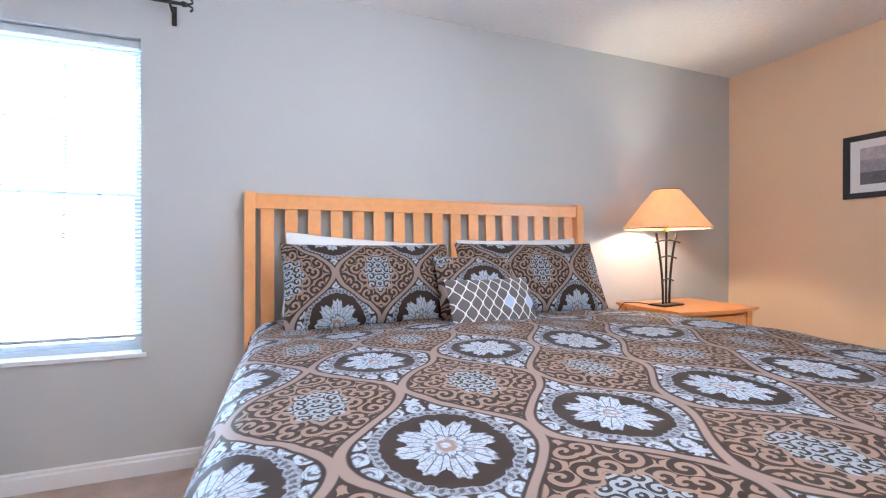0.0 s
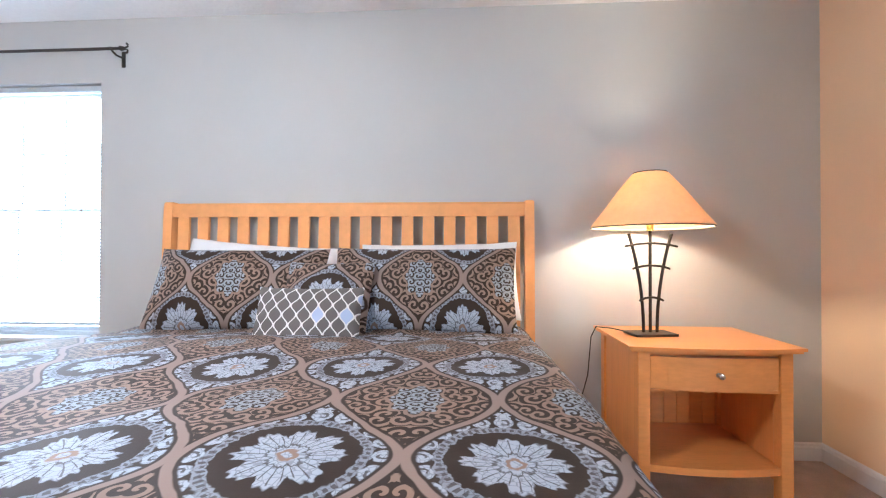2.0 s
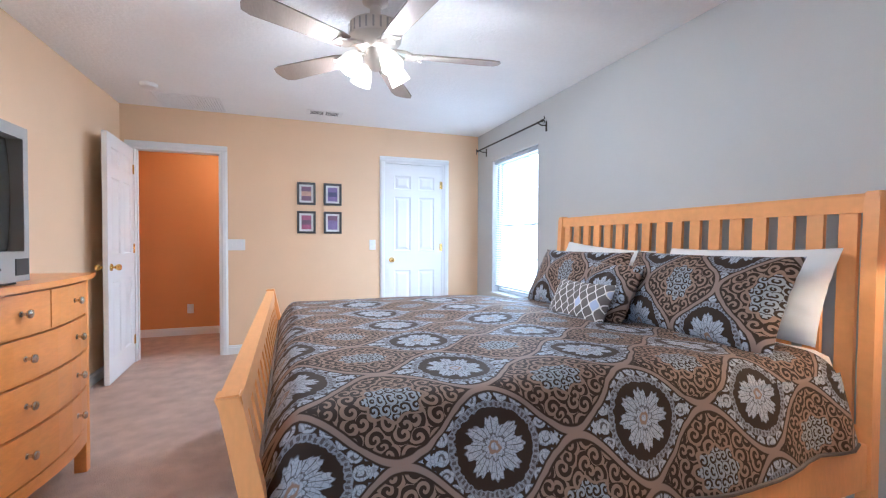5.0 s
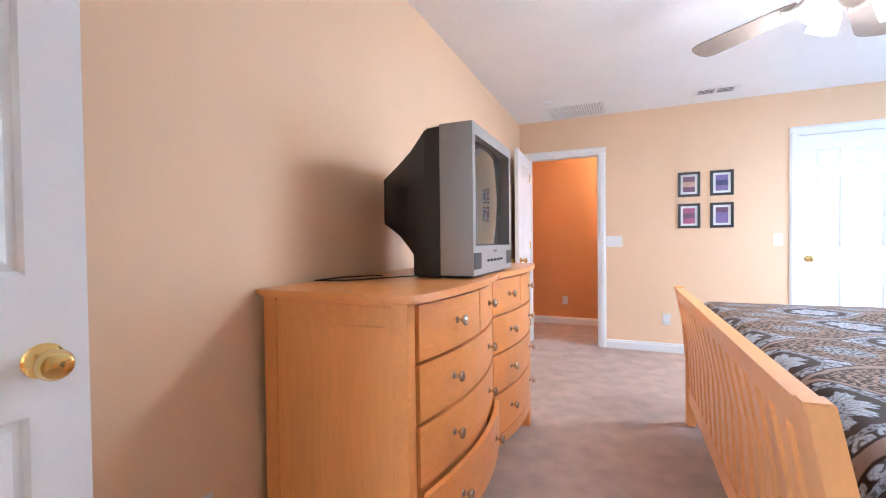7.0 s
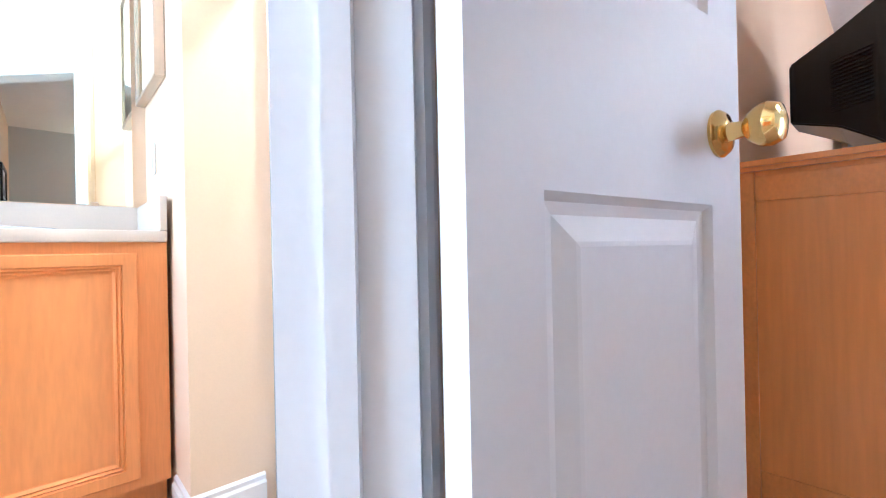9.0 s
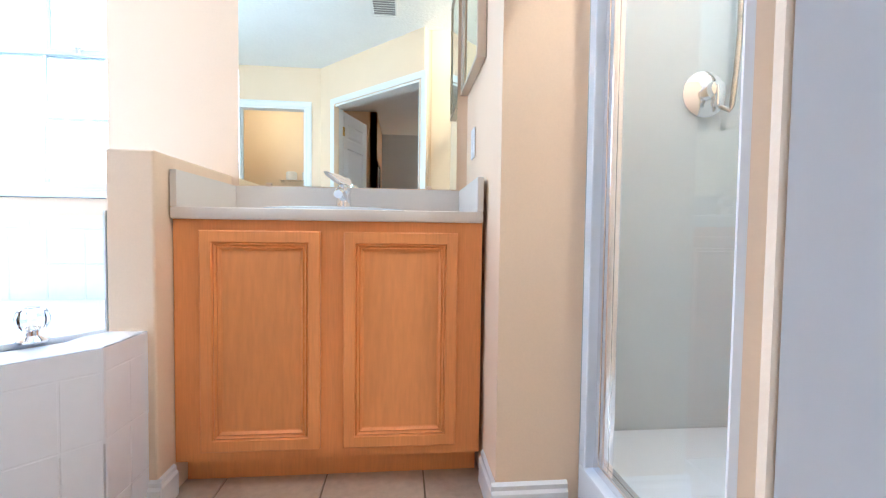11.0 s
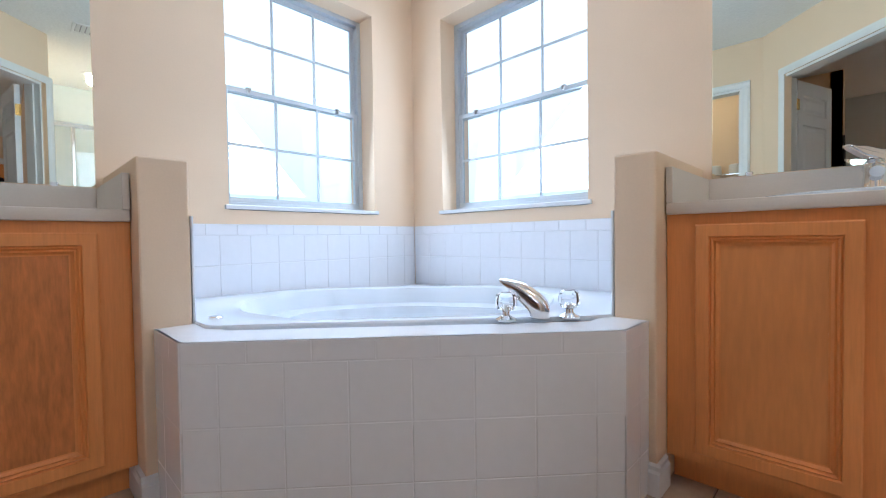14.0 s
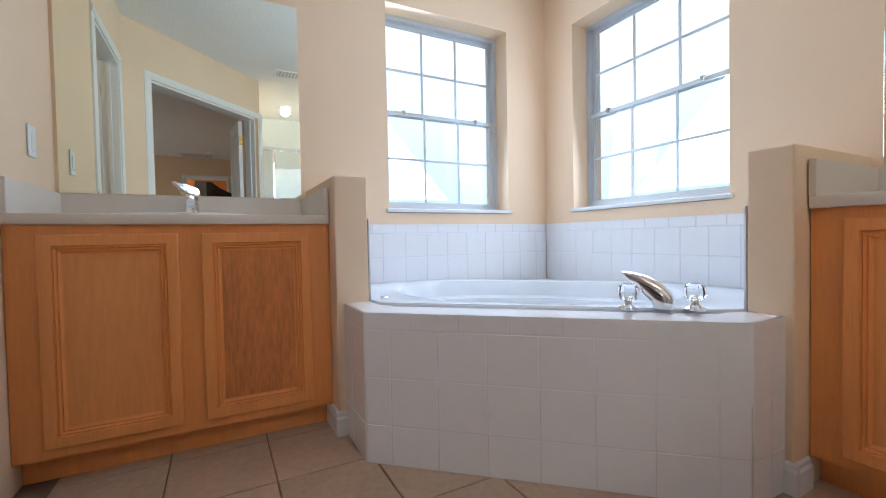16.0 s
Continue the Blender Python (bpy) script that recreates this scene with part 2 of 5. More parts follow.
PX, PY = 2.85, -2.19
wall("wall_bath_partition", (PX, YS), (PX, PY), 0.25, CEIL, [], CREAM, "cream painted partition between vanity and shower")
bm = bmesh.new()
prism(bm, [(1.5, YS), (XE, YS), (XE, -0.168), (3.92, -0.15), (2.93, -1.15), (1.5, -1.14)], "z", -0.1, -0.006)
tagged(part("floor_bath", bm, FLOORGROUT), "beige ceramic tile bathroom floor", "floor", kind="structure")

skirting("baseboard_north", N0, N1)
skirting("baseboard_east", N1, (EX, 1.35))
skirting("baseboard_south", (2.885, SY), (WX, SY))
skirting("baseboard_west", W0, W1, [(0.04, 0.93), (2.52, 3.375)])
casing("trim_entry", W0, W1, 0.10, 0.87, 2.10)
jamb("door_frame_entry", W0, W1, 0.10, 0.87, 2.10, 0.12)
casing("trim_closet", W0, W1, 2.58, 3.315, 2.12)
jamb("door_frame_closet", W0, W1, 2.58, 3.315, 2.12, 0.12)
casing("trim_double_door", D0, D1, 0.36, 1.575, 2.10)
jamb("door_frame_double", D0, D1, 0.36, 1.575, 2.10, 0.12)
casing("trim_double_door_bath", B0, B1, 0.03, 1.21, 2.10, w=0.058, deep=0.33)
casing("trim_wc", B1, (XE, -0.168), 0.15, 0.82, 2.10)
jamb("door_frame_wc", B1, (XE, -0.168), 0.15, 0.82, 2.10, 0.10)
skirting("baseboard_partition", (PX, -2.38), (PX, PY - 0.0005), h=0.11)
skirting("baseboard_partition_end", (PX + 0.0132, PY), (PX - 0.215, PY), h=0.11)

thr = part("threshold", boxes((0.30, 1.60, 0.015, 0.15, -0.06, 0.004), bevel=0.002), TRIM)
thr.matrix_world = span(D0, D1)[0]
tagged(thr, "low white threshold between carpet and tile", "threshold", kind="structure")

# hall behind the entry door
wall("wall_hall_west", (-3.15, -1.75), (-3.15, 0.6), 0.1, CEIL, [], ORANGE, "orange painted hallway wall")
wall("wall_hall_north", (-3.15, 0.6), (WX - 0.12, 0.6), 0.1, CEIL, [], ORANGE, "orange painted hallway wall")
wall("wall_hall_south", (WX - 0.12, -1.75), (-3.15, -1.75), 0.1, CEIL, [], ORANGE, "orange painted hallway wall")
wall("wall_hall_east", (WX - 0.122, SY), (WX - 0.122, -1.75), 0.1, CEIL, [], ORANGE, "orange painted hallway wall")
skirting("baseboard_hall", (-3.15, -1.75), (-3.15, 0.6))

# small room behind the bathroom's doorway, closet void, shower shell
wall("wall_wc_west", (4.03, -0.087), (4.03, 1.2), 0.1, CEIL, [], CREAM, "cream painted toilet room wall")
wall("wall_wc_north", (4.03, 1.2), (XE, 1.2), 0.1, CEIL, [], CREAM, "cream painted toilet room wall")
wall("wall_wc_east", (XE, 1.2), (XE, -0.087), 0.1, CEIL, [], CREAM, "cream painted toilet room wall")
tagged(part("floor_wc", boxes((4.03, XE, -0.168, 1.2, -0.1, -0.006)), FLOORTILE), "beige tile floor of the toilet room", "floor", kind="structure")
SHOWER = material("pale shower acrylic", (0.48, 0.53, 0.545), 0.25, var=0.02, grain=20, bump=0.02)
wall("wall_shower_south", (2.62, -2.46), (1.55, -2.46), 0.08, CEIL, [], SHOWER, "pale grey-green acrylic shower wall")
wall("wall_shower_west", (1.55, -2.46), (1.55, -1.14), 0.08, CEIL, [], SHOWER, "pale grey-green acrylic shower wall")
wall("wall_shower_north", (1.55, -1.14), (3.0, -1.14), 0.004, CEIL, [], CREAM, "cream painted bathroom wall")


# ---- panelled doors ----
def ring(bm, rect, steps, face, sign):
    """Nested rectangles in the plane y = face: (inset, depth) steps; closes the middle."""
    x0, x1, z0, z1 = rect
    loops = []
    for inset, depth in steps:
        y = face - sign * depth
        loops.append([bm.verts.new((x, y, z)) for x, z in ((x0 + inset, z0 + inset), (x1 - inset, z0 + inset), (x1 - inset, z1 - inset), (x0 + inset, z1 - inset))])
    for p, q in zip(loops, loops[1:]):
        for k in range(4):
            bm.faces.new((p[k], p[(k + 1) % 4], q[(k + 1) % 4], q[k]))
    bm.faces.new(loops[-1])


def leaf_mesh(w, h, columns, t=0.035):
    """A moulded panel door leaf, x from 0 to w, centred on y = 0."""
    stile, mull = (0.10, 0.10) if columns == 2 else (0.085, 0.0)
    pw = (w - 2 * stile - mull * (columns - 1)) / columns
    bands = [(0.20, 0.83), (1.06, 1.70), (1.79, 1.95)] if columns == 2 else [(0.20, 0.862), (1.105, 1.70), (1.79, 1.95)]
    bm = bmesh.new()
    xs = [0.0]
    for c in range(columns):
        xs += [stile + c * (pw + mull), stile + c * (pw + mull) + pw]
    xs.append(w)
    for a, b in zip(xs[::2], xs[1::2]):
        box(bm, a, b, -t / 2, t / 2, 0, h)
    zs = [0.0] + [z for b in bands for z in b] + [h]
    for a, b in zip(xs[1::2], xs[2::2]):
        for z0, z1 in zip(zs[::2], zs[1::2]):
            box(bm, a, b, -t / 2, t / 2, z0, z1)
        for z0, z1 in bands:
            for sg in (-1, 1):
                ring(bm, (a, b, z0, z1), [(0, 0), (0.008, 0.009), (0.02, 0.011), (0.045, 0.003), (0.05, 0.002)], sg * t / 2, sg)
    return bm


def knob(parent, x, z, y, side, mat=None, r=0.026):
    """A round door knob on its rose, on the side +1 or -1 of a leaf."""
    bm = bmesh.new()
    lathe(bm, [(0.030, 0), (0.031, 0.004), (0.026, 0.010), (0.012, 0.014), (0.010, 0.030), (0.018, 0.036), (r, 0.048), (r * 1.03, 0.058), (r * 0.85, 0.068), (r * 0.4, 0.072)], (x, y, z), 24,
          pose(0, 0, 0, -90 * side))
    return part("door_knob", bm, mat or BRASS, parent, "polished brass knob", True)


def door(name, hinge, angle, w, h, columns, label, knobs=(1, -1), t=0.035):
    ob = thing(name, pose(hinge[0], hinge[1], 0.012, 0, 0, angle), label, "door", kind="structure")
    part("leaf", leaf_mesh(w, h, columns, t), TRIM, ob)
    for sg in knobs:
        knob(ob, w - 0.065, 0.955, sg * t / 2, sg)
    for z in (0.22, 1.10, 1.86):
        bm = bmesh.new()
        cyl(bm, (-0.004, t / 2, z - 0.045), (-0.004, t / 2, z + 0.045), 0.006, n=10)
        box(bm, 0.0, 0.03, t / 2 - 0.001, t / 2 + 0.0015, z - 0.045, z + 0.045)
        box(bm, -0.002, 0.0, -t / 2 + 0.004, t / 2, z - 0.045, z + 0.045)
        part("hinge", bm, BRASS, ob, "brass hinge")
    return ob


door("door_1", (WX + 0.03, -0.975), 3.0, 0.745, 2.06, 2, "white six-panel bedroom door standing open against the wall")
cl = door("door_2", (WX - 0.022, 3.292 + SY), -90.0, 0.695, 2.085, 2, "white six-panel closet door, closed", knobs=(1,))
door("door_3", (2.915, -0.998), 171.4, 0.482, 2.06, 1, "white panelled double-door leaf folded open against the wall")
door("door_4", (3.765, -0.175), 110.0, 0.56, 2.06, 1, "white panelled double-door leaf, open into the bedroom")
door("door_5", (4.14, -0.07), 88.0, 0.64, 2.06, 2, "white toilet-room door standing open")


# ---- windows ----
GLASS = material("window glass", (1, 1, 1), 0.0, var=0, bump=0, Transmission_Weight=1.0, IOR=1.45)
GLOW = bpy.data.materials.new("bright hazy sky")
GLOW.use_nodes = True
GLOW.node_tree.nodes.clear()
em, mo = GLOW.node_tree.nodes.new("ShaderNodeEmission"), GLOW.node_tree.nodes.new("ShaderNodeOutputMaterial")
em.inputs[1].default_value = 4.2
gtc, gsep = GLOW.node_tree.nodes.new("ShaderNodeTexCoord"), GLOW.node_tree.nodes.new("ShaderNodeSeparateXYZ")
gmr, gmx = GLOW.node_tree.nodes.new("ShaderNodeMapRange"), GLOW.node_tree.nodes.new("ShaderNodeMix")
gmx.data_type = "RGBA"
gmr.inputs[1].default_value, gmr.inputs[2].default_value = 0.9, 3.9          # haze over the horizon up to open sky
gmx.inputs[6].default_value, gmx.inputs[7].default_value = (0.44, 0.57, 0.585, 1), (0.90, 0.97, 1.0, 1)
GLOW.node_tree.links.new(gtc.outputs["Object"], gsep.inputs[0])
GLOW.node_tree.links.new(gsep.outputs[2], gmr.inputs[0])
GLOW.node_tree.links.new(gmr.outputs[0], gmx.inputs[0])
GLOW.node_tree.links.new(gmx.outputs[2], em.inputs[0])
GLOW.node_tree.links.new(em.outputs[0], mo.inputs[0])


def sash_window(name, m, w, z0, z1, label):
    """A single-hung aluminium window; local x along it, y outward."""
    ob = thing(name, m, label, "window", kind="structure")
    mid = (z0 + z1) / 2 + 0.005
    f = 0.028
    part("window_frame", boxes((0, f, 0, 0.06, z0, z1), (w - f, w, 0, 0.06, z0, z1), (f, w - f, 0, 0.06, z0, z0 + f), (f, w - f, 0, 0.06, z1 - f, z1), bevel=0.002), ALU, ob)
    for nm, a, b, y in (("lower_sash", z0 + f, mid + 0.014, 0.008), ("upper_sash", mid - 0.014, z1 - f, 0.034)):
        g = 0.026
        sash = part(nm, boxes((f, f + g, y, y + 0.022, a, b), (w - f - g, w - f, y, y + 0.022, a, b), (f + g, w - f - g, y, y + 0.022, a, a + g), (f + g, w - f - g, y, y + 0.022, b - g, b), bevel=0.002), ALU, ob)
        x0, x1, c0, c1 = f + g, w - f - g, a + g, b - g
        for k in (1, 2):
            x = x0 + (x1 - x0) * k / 3
            part("muntin", boxes((x - 0.008, x + 0.008, y + 0.006, y + 0.012, c0, c1)), ALU, sash)
        zc = (c0 + c1) / 2
        part("muntin", boxes((x0, x1, y + 0.0055, y + 0.0125, zc - 0.008, zc + 0.008)), ALU, sash)
        for i in range(3):
            for j in range(2):
                xa, xb = x0 + (x1 - x0) * i / 3, x0 + (x1 - x0) * (i + 1) / 3
                za, zb = (c0, zc) if j == 0 else (zc, c1)
                p = part("pane", boxes((xa + 0.002, xb - 0.002, y + 0.013, y + 0.016, za + 0.002, zb - 0.002)), GLASS, sash)
                p.visible_shadow = False
        if nm == "lower_sash":
            for x in (w * 0.18, w * 0.8):
                bm = boxes((x - 0.014, x + 0.014, y - 0.012, y + 0.004, b - 0.004, b + 0.006), (x - 0.006, x + 0.006, y - 0.016, y - 0.004, b - 0.022, b - 0.002), bevel=0.002)
                part("latch", bm, SILVER, sash, "grey sash latch")
    return ob


def marble_sill(name, m, w, z, depth):
    ob = part(name, boxes((-0.02, w + 0.02, -0.018, depth, z - 0.022, z), bevel=0.004), SILL)
    ob.matrix_world = m
    return tagged(ob, "white marble window sill", "window sill", kind="structure")


SILL = material("white marble", (0.74, 0.76, 0.78), 0.25, var=0.06, scale=9, grain=30, bump=0.02)
sw = span((5.28, YS), (4.315, YS))[0]
ew = span((XE, -1.66), (XE, -2.52))[0]
sash_window("window_2", sw @ pose(0, 0.125, 0), 0.965, 0.977, 2.18, "white aluminium single-hung bathroom window with grilles")
sash_window("window_3", ew @ pose(0, 0.125, 0), 0.86, 0.977, 2.18, "white aluminium single-hung bathroom window with grilles")
marble_sill("window_sill_2", sw, 0.965, 0.979, 0.128)
marble_sill("window_sill_3", ew, 0.86, 0.979, 0.128)
sash_window("window_1", span((-1.555, NY), (-0.592, NY))[0] @ pose(0, 0.075, 0), 0.963, 0.595, 2.125, "white aluminium bedroom window behind a blind")
marble_sill("window_sill_1", span((-1.555, NY), (-0.592, NY))[0], 0.963, 0.597, 0.078)
tagged(part("backdrop", boxes((3.2, 8.6, YS - 3.05, YS - 3.0, -1, 7))  , GLOW), "bright hazy sky beyond the window", "sky", kind="structure")
tagged(part("backdrop", boxes((XE + 3.0, XE + 3.05, -5.8, 1.6, -1, 7)), GLOW), "bright hazy sky beyond the window", "sky", kind="structure")

BLIND = material("white blind", (0.86, 0.86, 0.86), 0.5, var=0.02, bump=0)
nt = BLIND.node_tree
tr, mx = nt.nodes.new("ShaderNodeBsdfTranslucent"), nt.nodes.new("ShaderNodeMixShader")
tr.inputs[0].default_value = (0.9, 0.93, 0.96, 1)
mx.inputs[0].default_value = 0.6
nt.links.new(nt.nodes["Principled BSDF"].outputs[0], mx.inputs[1])
nt.links.new(tr.outputs[0], mx.inputs[2])
nt.links.new(mx.outputs[0], nt.nodes["Material Output"].inputs[0])
area("window_backlight", (-1.073, NY + 0.16, 1.36), (-1.073, 0, 1.36), 0.95, 1.5, 48.0, (0.93, 0.97, 1.0))
bl = thing("window_blind", pose(-1.073, NY + 0.045, 0), "white horizontal mini blind lowered over the bedroom window", "blind")
part("headrail", boxes((-0.47, 0.47, -0.02, 0.018, 2.085, 2.12), bevel=0.003), ALU, bl)
part("bottom_rail", boxes((-0.47, 0.47, -0.014, 0.012, 0.665, 0.682), bevel=0.003), ALU, bl)
slat = None
for k in range(68):
    if slat is None:
        bm = bmesh.new()
        prism(bm, [(-0.011, -0.006), (0.0, 0.0016), (0.011, 0.0056), (0.011, 0.0062), (0.0, 0.0024), (-0.011, -0.0052)], "x", -0.468, 0.468)
        slat = part("slat", bm, BLIND, bl).data
        bl.children[-1].location.z = 0.690
    else:
        ob = new("slat", slat)
        ob.parent = bl
        ob.location.z = 0.690 + k * 0.0207
for x in (-0.32, 0.32):
    bm = bmesh.new()
    cyl(bm, (x, -0.016, 0.67), (x, -0.016, 2.09), 0.0012, n=6)
    part("cord", bm, LINEN, bl)


# ---- curtain rod ----
rod = thing("curtain_rod", pose(0, NY - 0.085, 2.285), "dark iron curtain rod with scroll finials on brackets", "curtain rod")
bm = bmesh.new()
cyl(bm, (-1.79, 0, 0), (-0.40, 0, 0), 0.0085, n=12)
part("pole", bm, IRON, rod, smooth=True)
for x, sg in ((-1.79, -1), (-0.40, 1)):
    bm = bmesh.new()
    cyl(bm, (x, 0, 0), (x + sg * 0.02, 0, 0), 0.014, 0.011, n=12)
    for flip in (1, -1):
        tube(bm, [(x + sg * (0.02 + 0.028 * (k / 14) ** 0.8 + 0.018 * math.sin(k / 14 * 5.5) * (1 - k / 20)), 0, flip * (0.004 + 0.026 * (1 - math.cos(k / 14 * 4.6)) / 2)) for k in range(15)], 0.0045, 6)
    part("finial", bm, IRON, rod, "scrolled iron finial", True)
for x in (-1.72, -0.45):
    bm = bmesh.new()
    box(bm, x - 0.011, x + 0.011, 0.078, 0.085, -0.075, 0.02, 0.002)
    tube(bm, [(x, 0.08, -0.02), (x, 0.03, -0.025), (x, 0.005, -0.016), (x, -0.012, -0.006), (x, -0.012, 0.004)], 0.006, 8)
    part("bracket", bm, IRON, rod, smooth=True)


# ---- bed ----
class Nodes:
    """Short forms for shader arithmetic."""
    def __init__(self, nt):
        self.nt = nt

    def put(self, sock, v):
        if isinstance(v, (int, float)):
            sock.default_value = v
        else:
            self.nt.links.new(v, sock)

    def m(self, op, a, b=None, c=None):
        n = self.nt.nodes.new("ShaderNodeMath")
        n.operation = op
        for s, v in zip(n.inputs, (a, b, c)):
            if v is not None:
                self.put(s, v)
        return n.outputs[0]

    def step(self, x, edge, soft):
        """1 where x is under edge, softly."""
        n = self.nt.nodes.new("ShaderNodeMapRange")
        n.interpolation_type = "SMOOTHSTEP"
        n.inputs[1].default_value, n.inputs[2].default_value = edge - soft, edge + soft
        n.inputs[3].default_value, n.inputs[4].default_value = 1.0, 0.0
        self.put(n.inputs[0], x)
        return n.outputs[0]

    def mix(self, f, a, b):
        n = self.nt.nodes.new("ShaderNodeMix")
        n.data_type = "RGBA"
        self.put(n.inputs[0], f)
        for s, v in ((n.inputs[6], a), (n.inputs[7], b)):
            if isinstance(v, tuple):
                s.default_value = (*v, 1)
            else:
                self.nt.links.new(v, s)
        return n.outputs[2]


BROWN, BLUE, TAN, BAND = (0.038, 0.025, 0.019), (0.40, 0.44, 0.52), (0.27, 0.185, 0.14), (0.27, 0.20, 0.17)


def damask(name, source, cw, ch, u0, v0, skew=0.0):
    """Woven ogee damask: blue medallions and tan scrollwork between pinkish bands on dark brown."""
    mat = bpy.data.materials.new(name)
    mat.use_nodes = True
    nt = mat.node_tree
    N = Nodes(nt)
    b = nt.nodes["Principled BSDF"]
    tc, sep = nt.nodes.new("ShaderNodeTexCoord"), nt.nodes.new("ShaderNodeSeparateXYZ")
    nt.links.new(tc.outputs[source], sep.inputs[0])
    # a slight waviness of the weave
    wob = nt.nodes.new("ShaderNodeTexNoise")
    wob.inputs["Scale"].default_value = 9.0
    nt.links.new(tc.outputs[source], wob.inputs["Vector"])
    wv = N.m("MULTIPLY", N.m("SUBTRACT", wob.outputs[0], 0.5), 0.05)
    du, dv = N.m("SUBTRACT", sep.outputs[0], u0), N.m("SUBTRACT", sep.outputs[1], v0)
    u = N.m("ADD", N.m("DIVIDE", N.m("MULTIPLY_ADD", dv, skew * 0.4, du), cw), wv)
    v = N.m("ADD", N.m("DIVIDE", N.m("MULTIPLY_ADD", du, -skew, dv), ch), wv)
    def cell(x, off):
        return N.m("SUBTRACT", N.m("FRACT", N.m("ADD", x, 0.5 + off + 50.0)), 0.5)
    pu, pv, su, sv = cell(u, 0), cell(v, 0), cell(u, 0.5), cell(v, 0.5)
    apu = N.m("ABSOLUTE", pu)
    edge = N.m("MULTIPLY_ADD", N.m("COSINE", N.m("MULTIPLY", pv, math.tau)), 0.235, 0.25)
    d = N.m("SUBTRACT", apu, edge)                       # under 0 inside a medallion's field
    inside = N.step(d, 0.0, 0.004)
    # medallion
    x, y = N.m("MULTIPLY", pu, cw), N.m("MULTIPLY", pv, ch * 0.93)
    k = cw / 0.327
    rag = nt.nodes.new("ShaderNodeTexNoise")
    rag.inputs["Scale"].default_value, rag.inputs["Detail"].default_value = 70.0 / k, 1.0
    nt.links.new(tc.outputs[source], rag.inputs["Vector"])
    ragged = N.m("MULTIPLY", N.m("SUBTRACT", rag.outputs[0], 0.5), 0.016 * k)
    r = N.m("SQRT", N.m("ADD", N.m("MULTIPLY", x, x), N.m("MULTIPLY", y, y)))
    r = N.m("ADD", r, ragged)
    th = N.m("ARCTAN2", y, x)
    etch = nt.nodes.new("ShaderNodeTexVoronoi")
    etch.feature = "DISTANCE_TO_EDGE"
    etch.inputs["Scale"].default_value = 75.0 / k
    nt.links.new(tc.outputs[source], etch.inputs["Vector"])
    lines = N.m("MULTIPLY", N.step(etch.outputs["Distance"], 0.045, 0.03), 0.40)
    def wave(n, ph=0.0):
        return N.m("COSINE", N.m("MULTIPLY_ADD", th, n, ph))
    lobes = N.m("POWER", N.m("ABSOLUTE", wave(4)), 0.5)
    petal = N.m("DIVIDE", r, N.m("ADD", N.m("MULTIPLY_ADD", lobes, 0.034 * k, 0.044 * k), N.m("MULTIPLY", wave(32), 0.0035 * k)))
    vein = N.m("MULTIPLY", N.step(N.m("ABSOLUTE", N.m("SINE", N.m("MULTIPLY", th, 12.0))), 0.22, 0.12), N.step(N.m("ABSOLUTE", N.m("SUBTRACT", petal, 0.66)), 0.24, 0.04))
    notch = N.step(N.m("ABSOLUTE", N.m("SUBTRACT", petal, 0.40)), 0.035, 0.02)
    flower = N.m("MULTIPLY", N.step(petal, 1.0, 0.05), N.m("SUBTRACT", 1.0, N.m("MULTIPLY", N.m("MAXIMUM", vein, notch), 0.75)))
    core = N.step(N.m("ABSOLUTE", N.m("SUBTRACT", r, 0.012 * k)), 0.004 * k, 0.002)
    ringm = N.m("MULTIPLY", N.step(r, 0.119 * k, 0.0015), N.m("SUBTRACT", 1.0, N.step(r, 0.102 * k, 0.0015)))
    beads = N.m("MULTIPLY", N.step(N.m("ABSOLUTE", N.m("SUBTRACT", r, 0.110 * k)), 0.0045 * k, 0.001), N.step(wave(54), 0.1, 0.3))
    cnt = 20.0
    ta = N.m("SUBTRACT", N.m("FRACT", N.m("ADD", N.m("MULTIPLY", th, cnt / math.tau), 20.5)), 0.5)
    qx = N.m("MULTIPLY", N.m("MULTIPLY", ta, math.tau / cnt), r)
    qy = N.m("SUBTRACT", r, 0.137 * k)
    dd = N.m("SQRT", N.m("ADD", N.m("MULTIPLY", qx, qx), N.m("MULTIPLY", qy, qy)))
    curl = N.m("MULTIPLY", N.step(N.m("ABSOLUTE", N.m("SUBTRACT", dd, 0.0085 * k)), 0.0024 * k, 0.0008), N.step(qx, 0.004 * k, 0.003))
    scal = N.m("MULTIPLY", N.step(dd, 0.0180 * k, 0.0015), N.m("SUBTRACT", 1.0, N.m("MULTIPLY", curl, 0.8)))
    far = nt.nodes.new("ShaderNodeCombineXYZ")
    N.put(far.inputs[0], N.m("MULTIPLY", N.m("ABSOLUTE", pu), cw))
    N.put(far.inputs[1], N.m("MULTIPLY", N.m("ABSOLUTE", pv), ch))
    def curls(vector, scale, turns, mess):
        """Rows of small spirals: -1 to 1."""
        vo, dif = nt.nodes.new("ShaderNodeTexVoronoi"), nt.nodes.new("ShaderNodeVectorMath")
        vo.voronoi_dimensions = "2D"
        vo.inputs["Scale"].default_value, vo.inputs["Randomness"].default_value = scale, mess
        nt.links.new(vector, vo.inputs["Vector"])
        dif.operation = "SUBTRACT"
        nt.links.new(vector, dif.inputs[0])
        nt.links.new(vo.outputs["Position"], dif.inputs[1])
        sp = nt.nodes.new("ShaderNodeSeparateXYZ")
        nt.links.new(dif.outputs[0], sp.inputs[0])
        return N.m("SINE", N.m("ADD", N.m("ARCTAN2", sp.outputs[1], sp.outputs[0]), N.m("MULTIPLY", vo.outputs["Distance"], turns)))
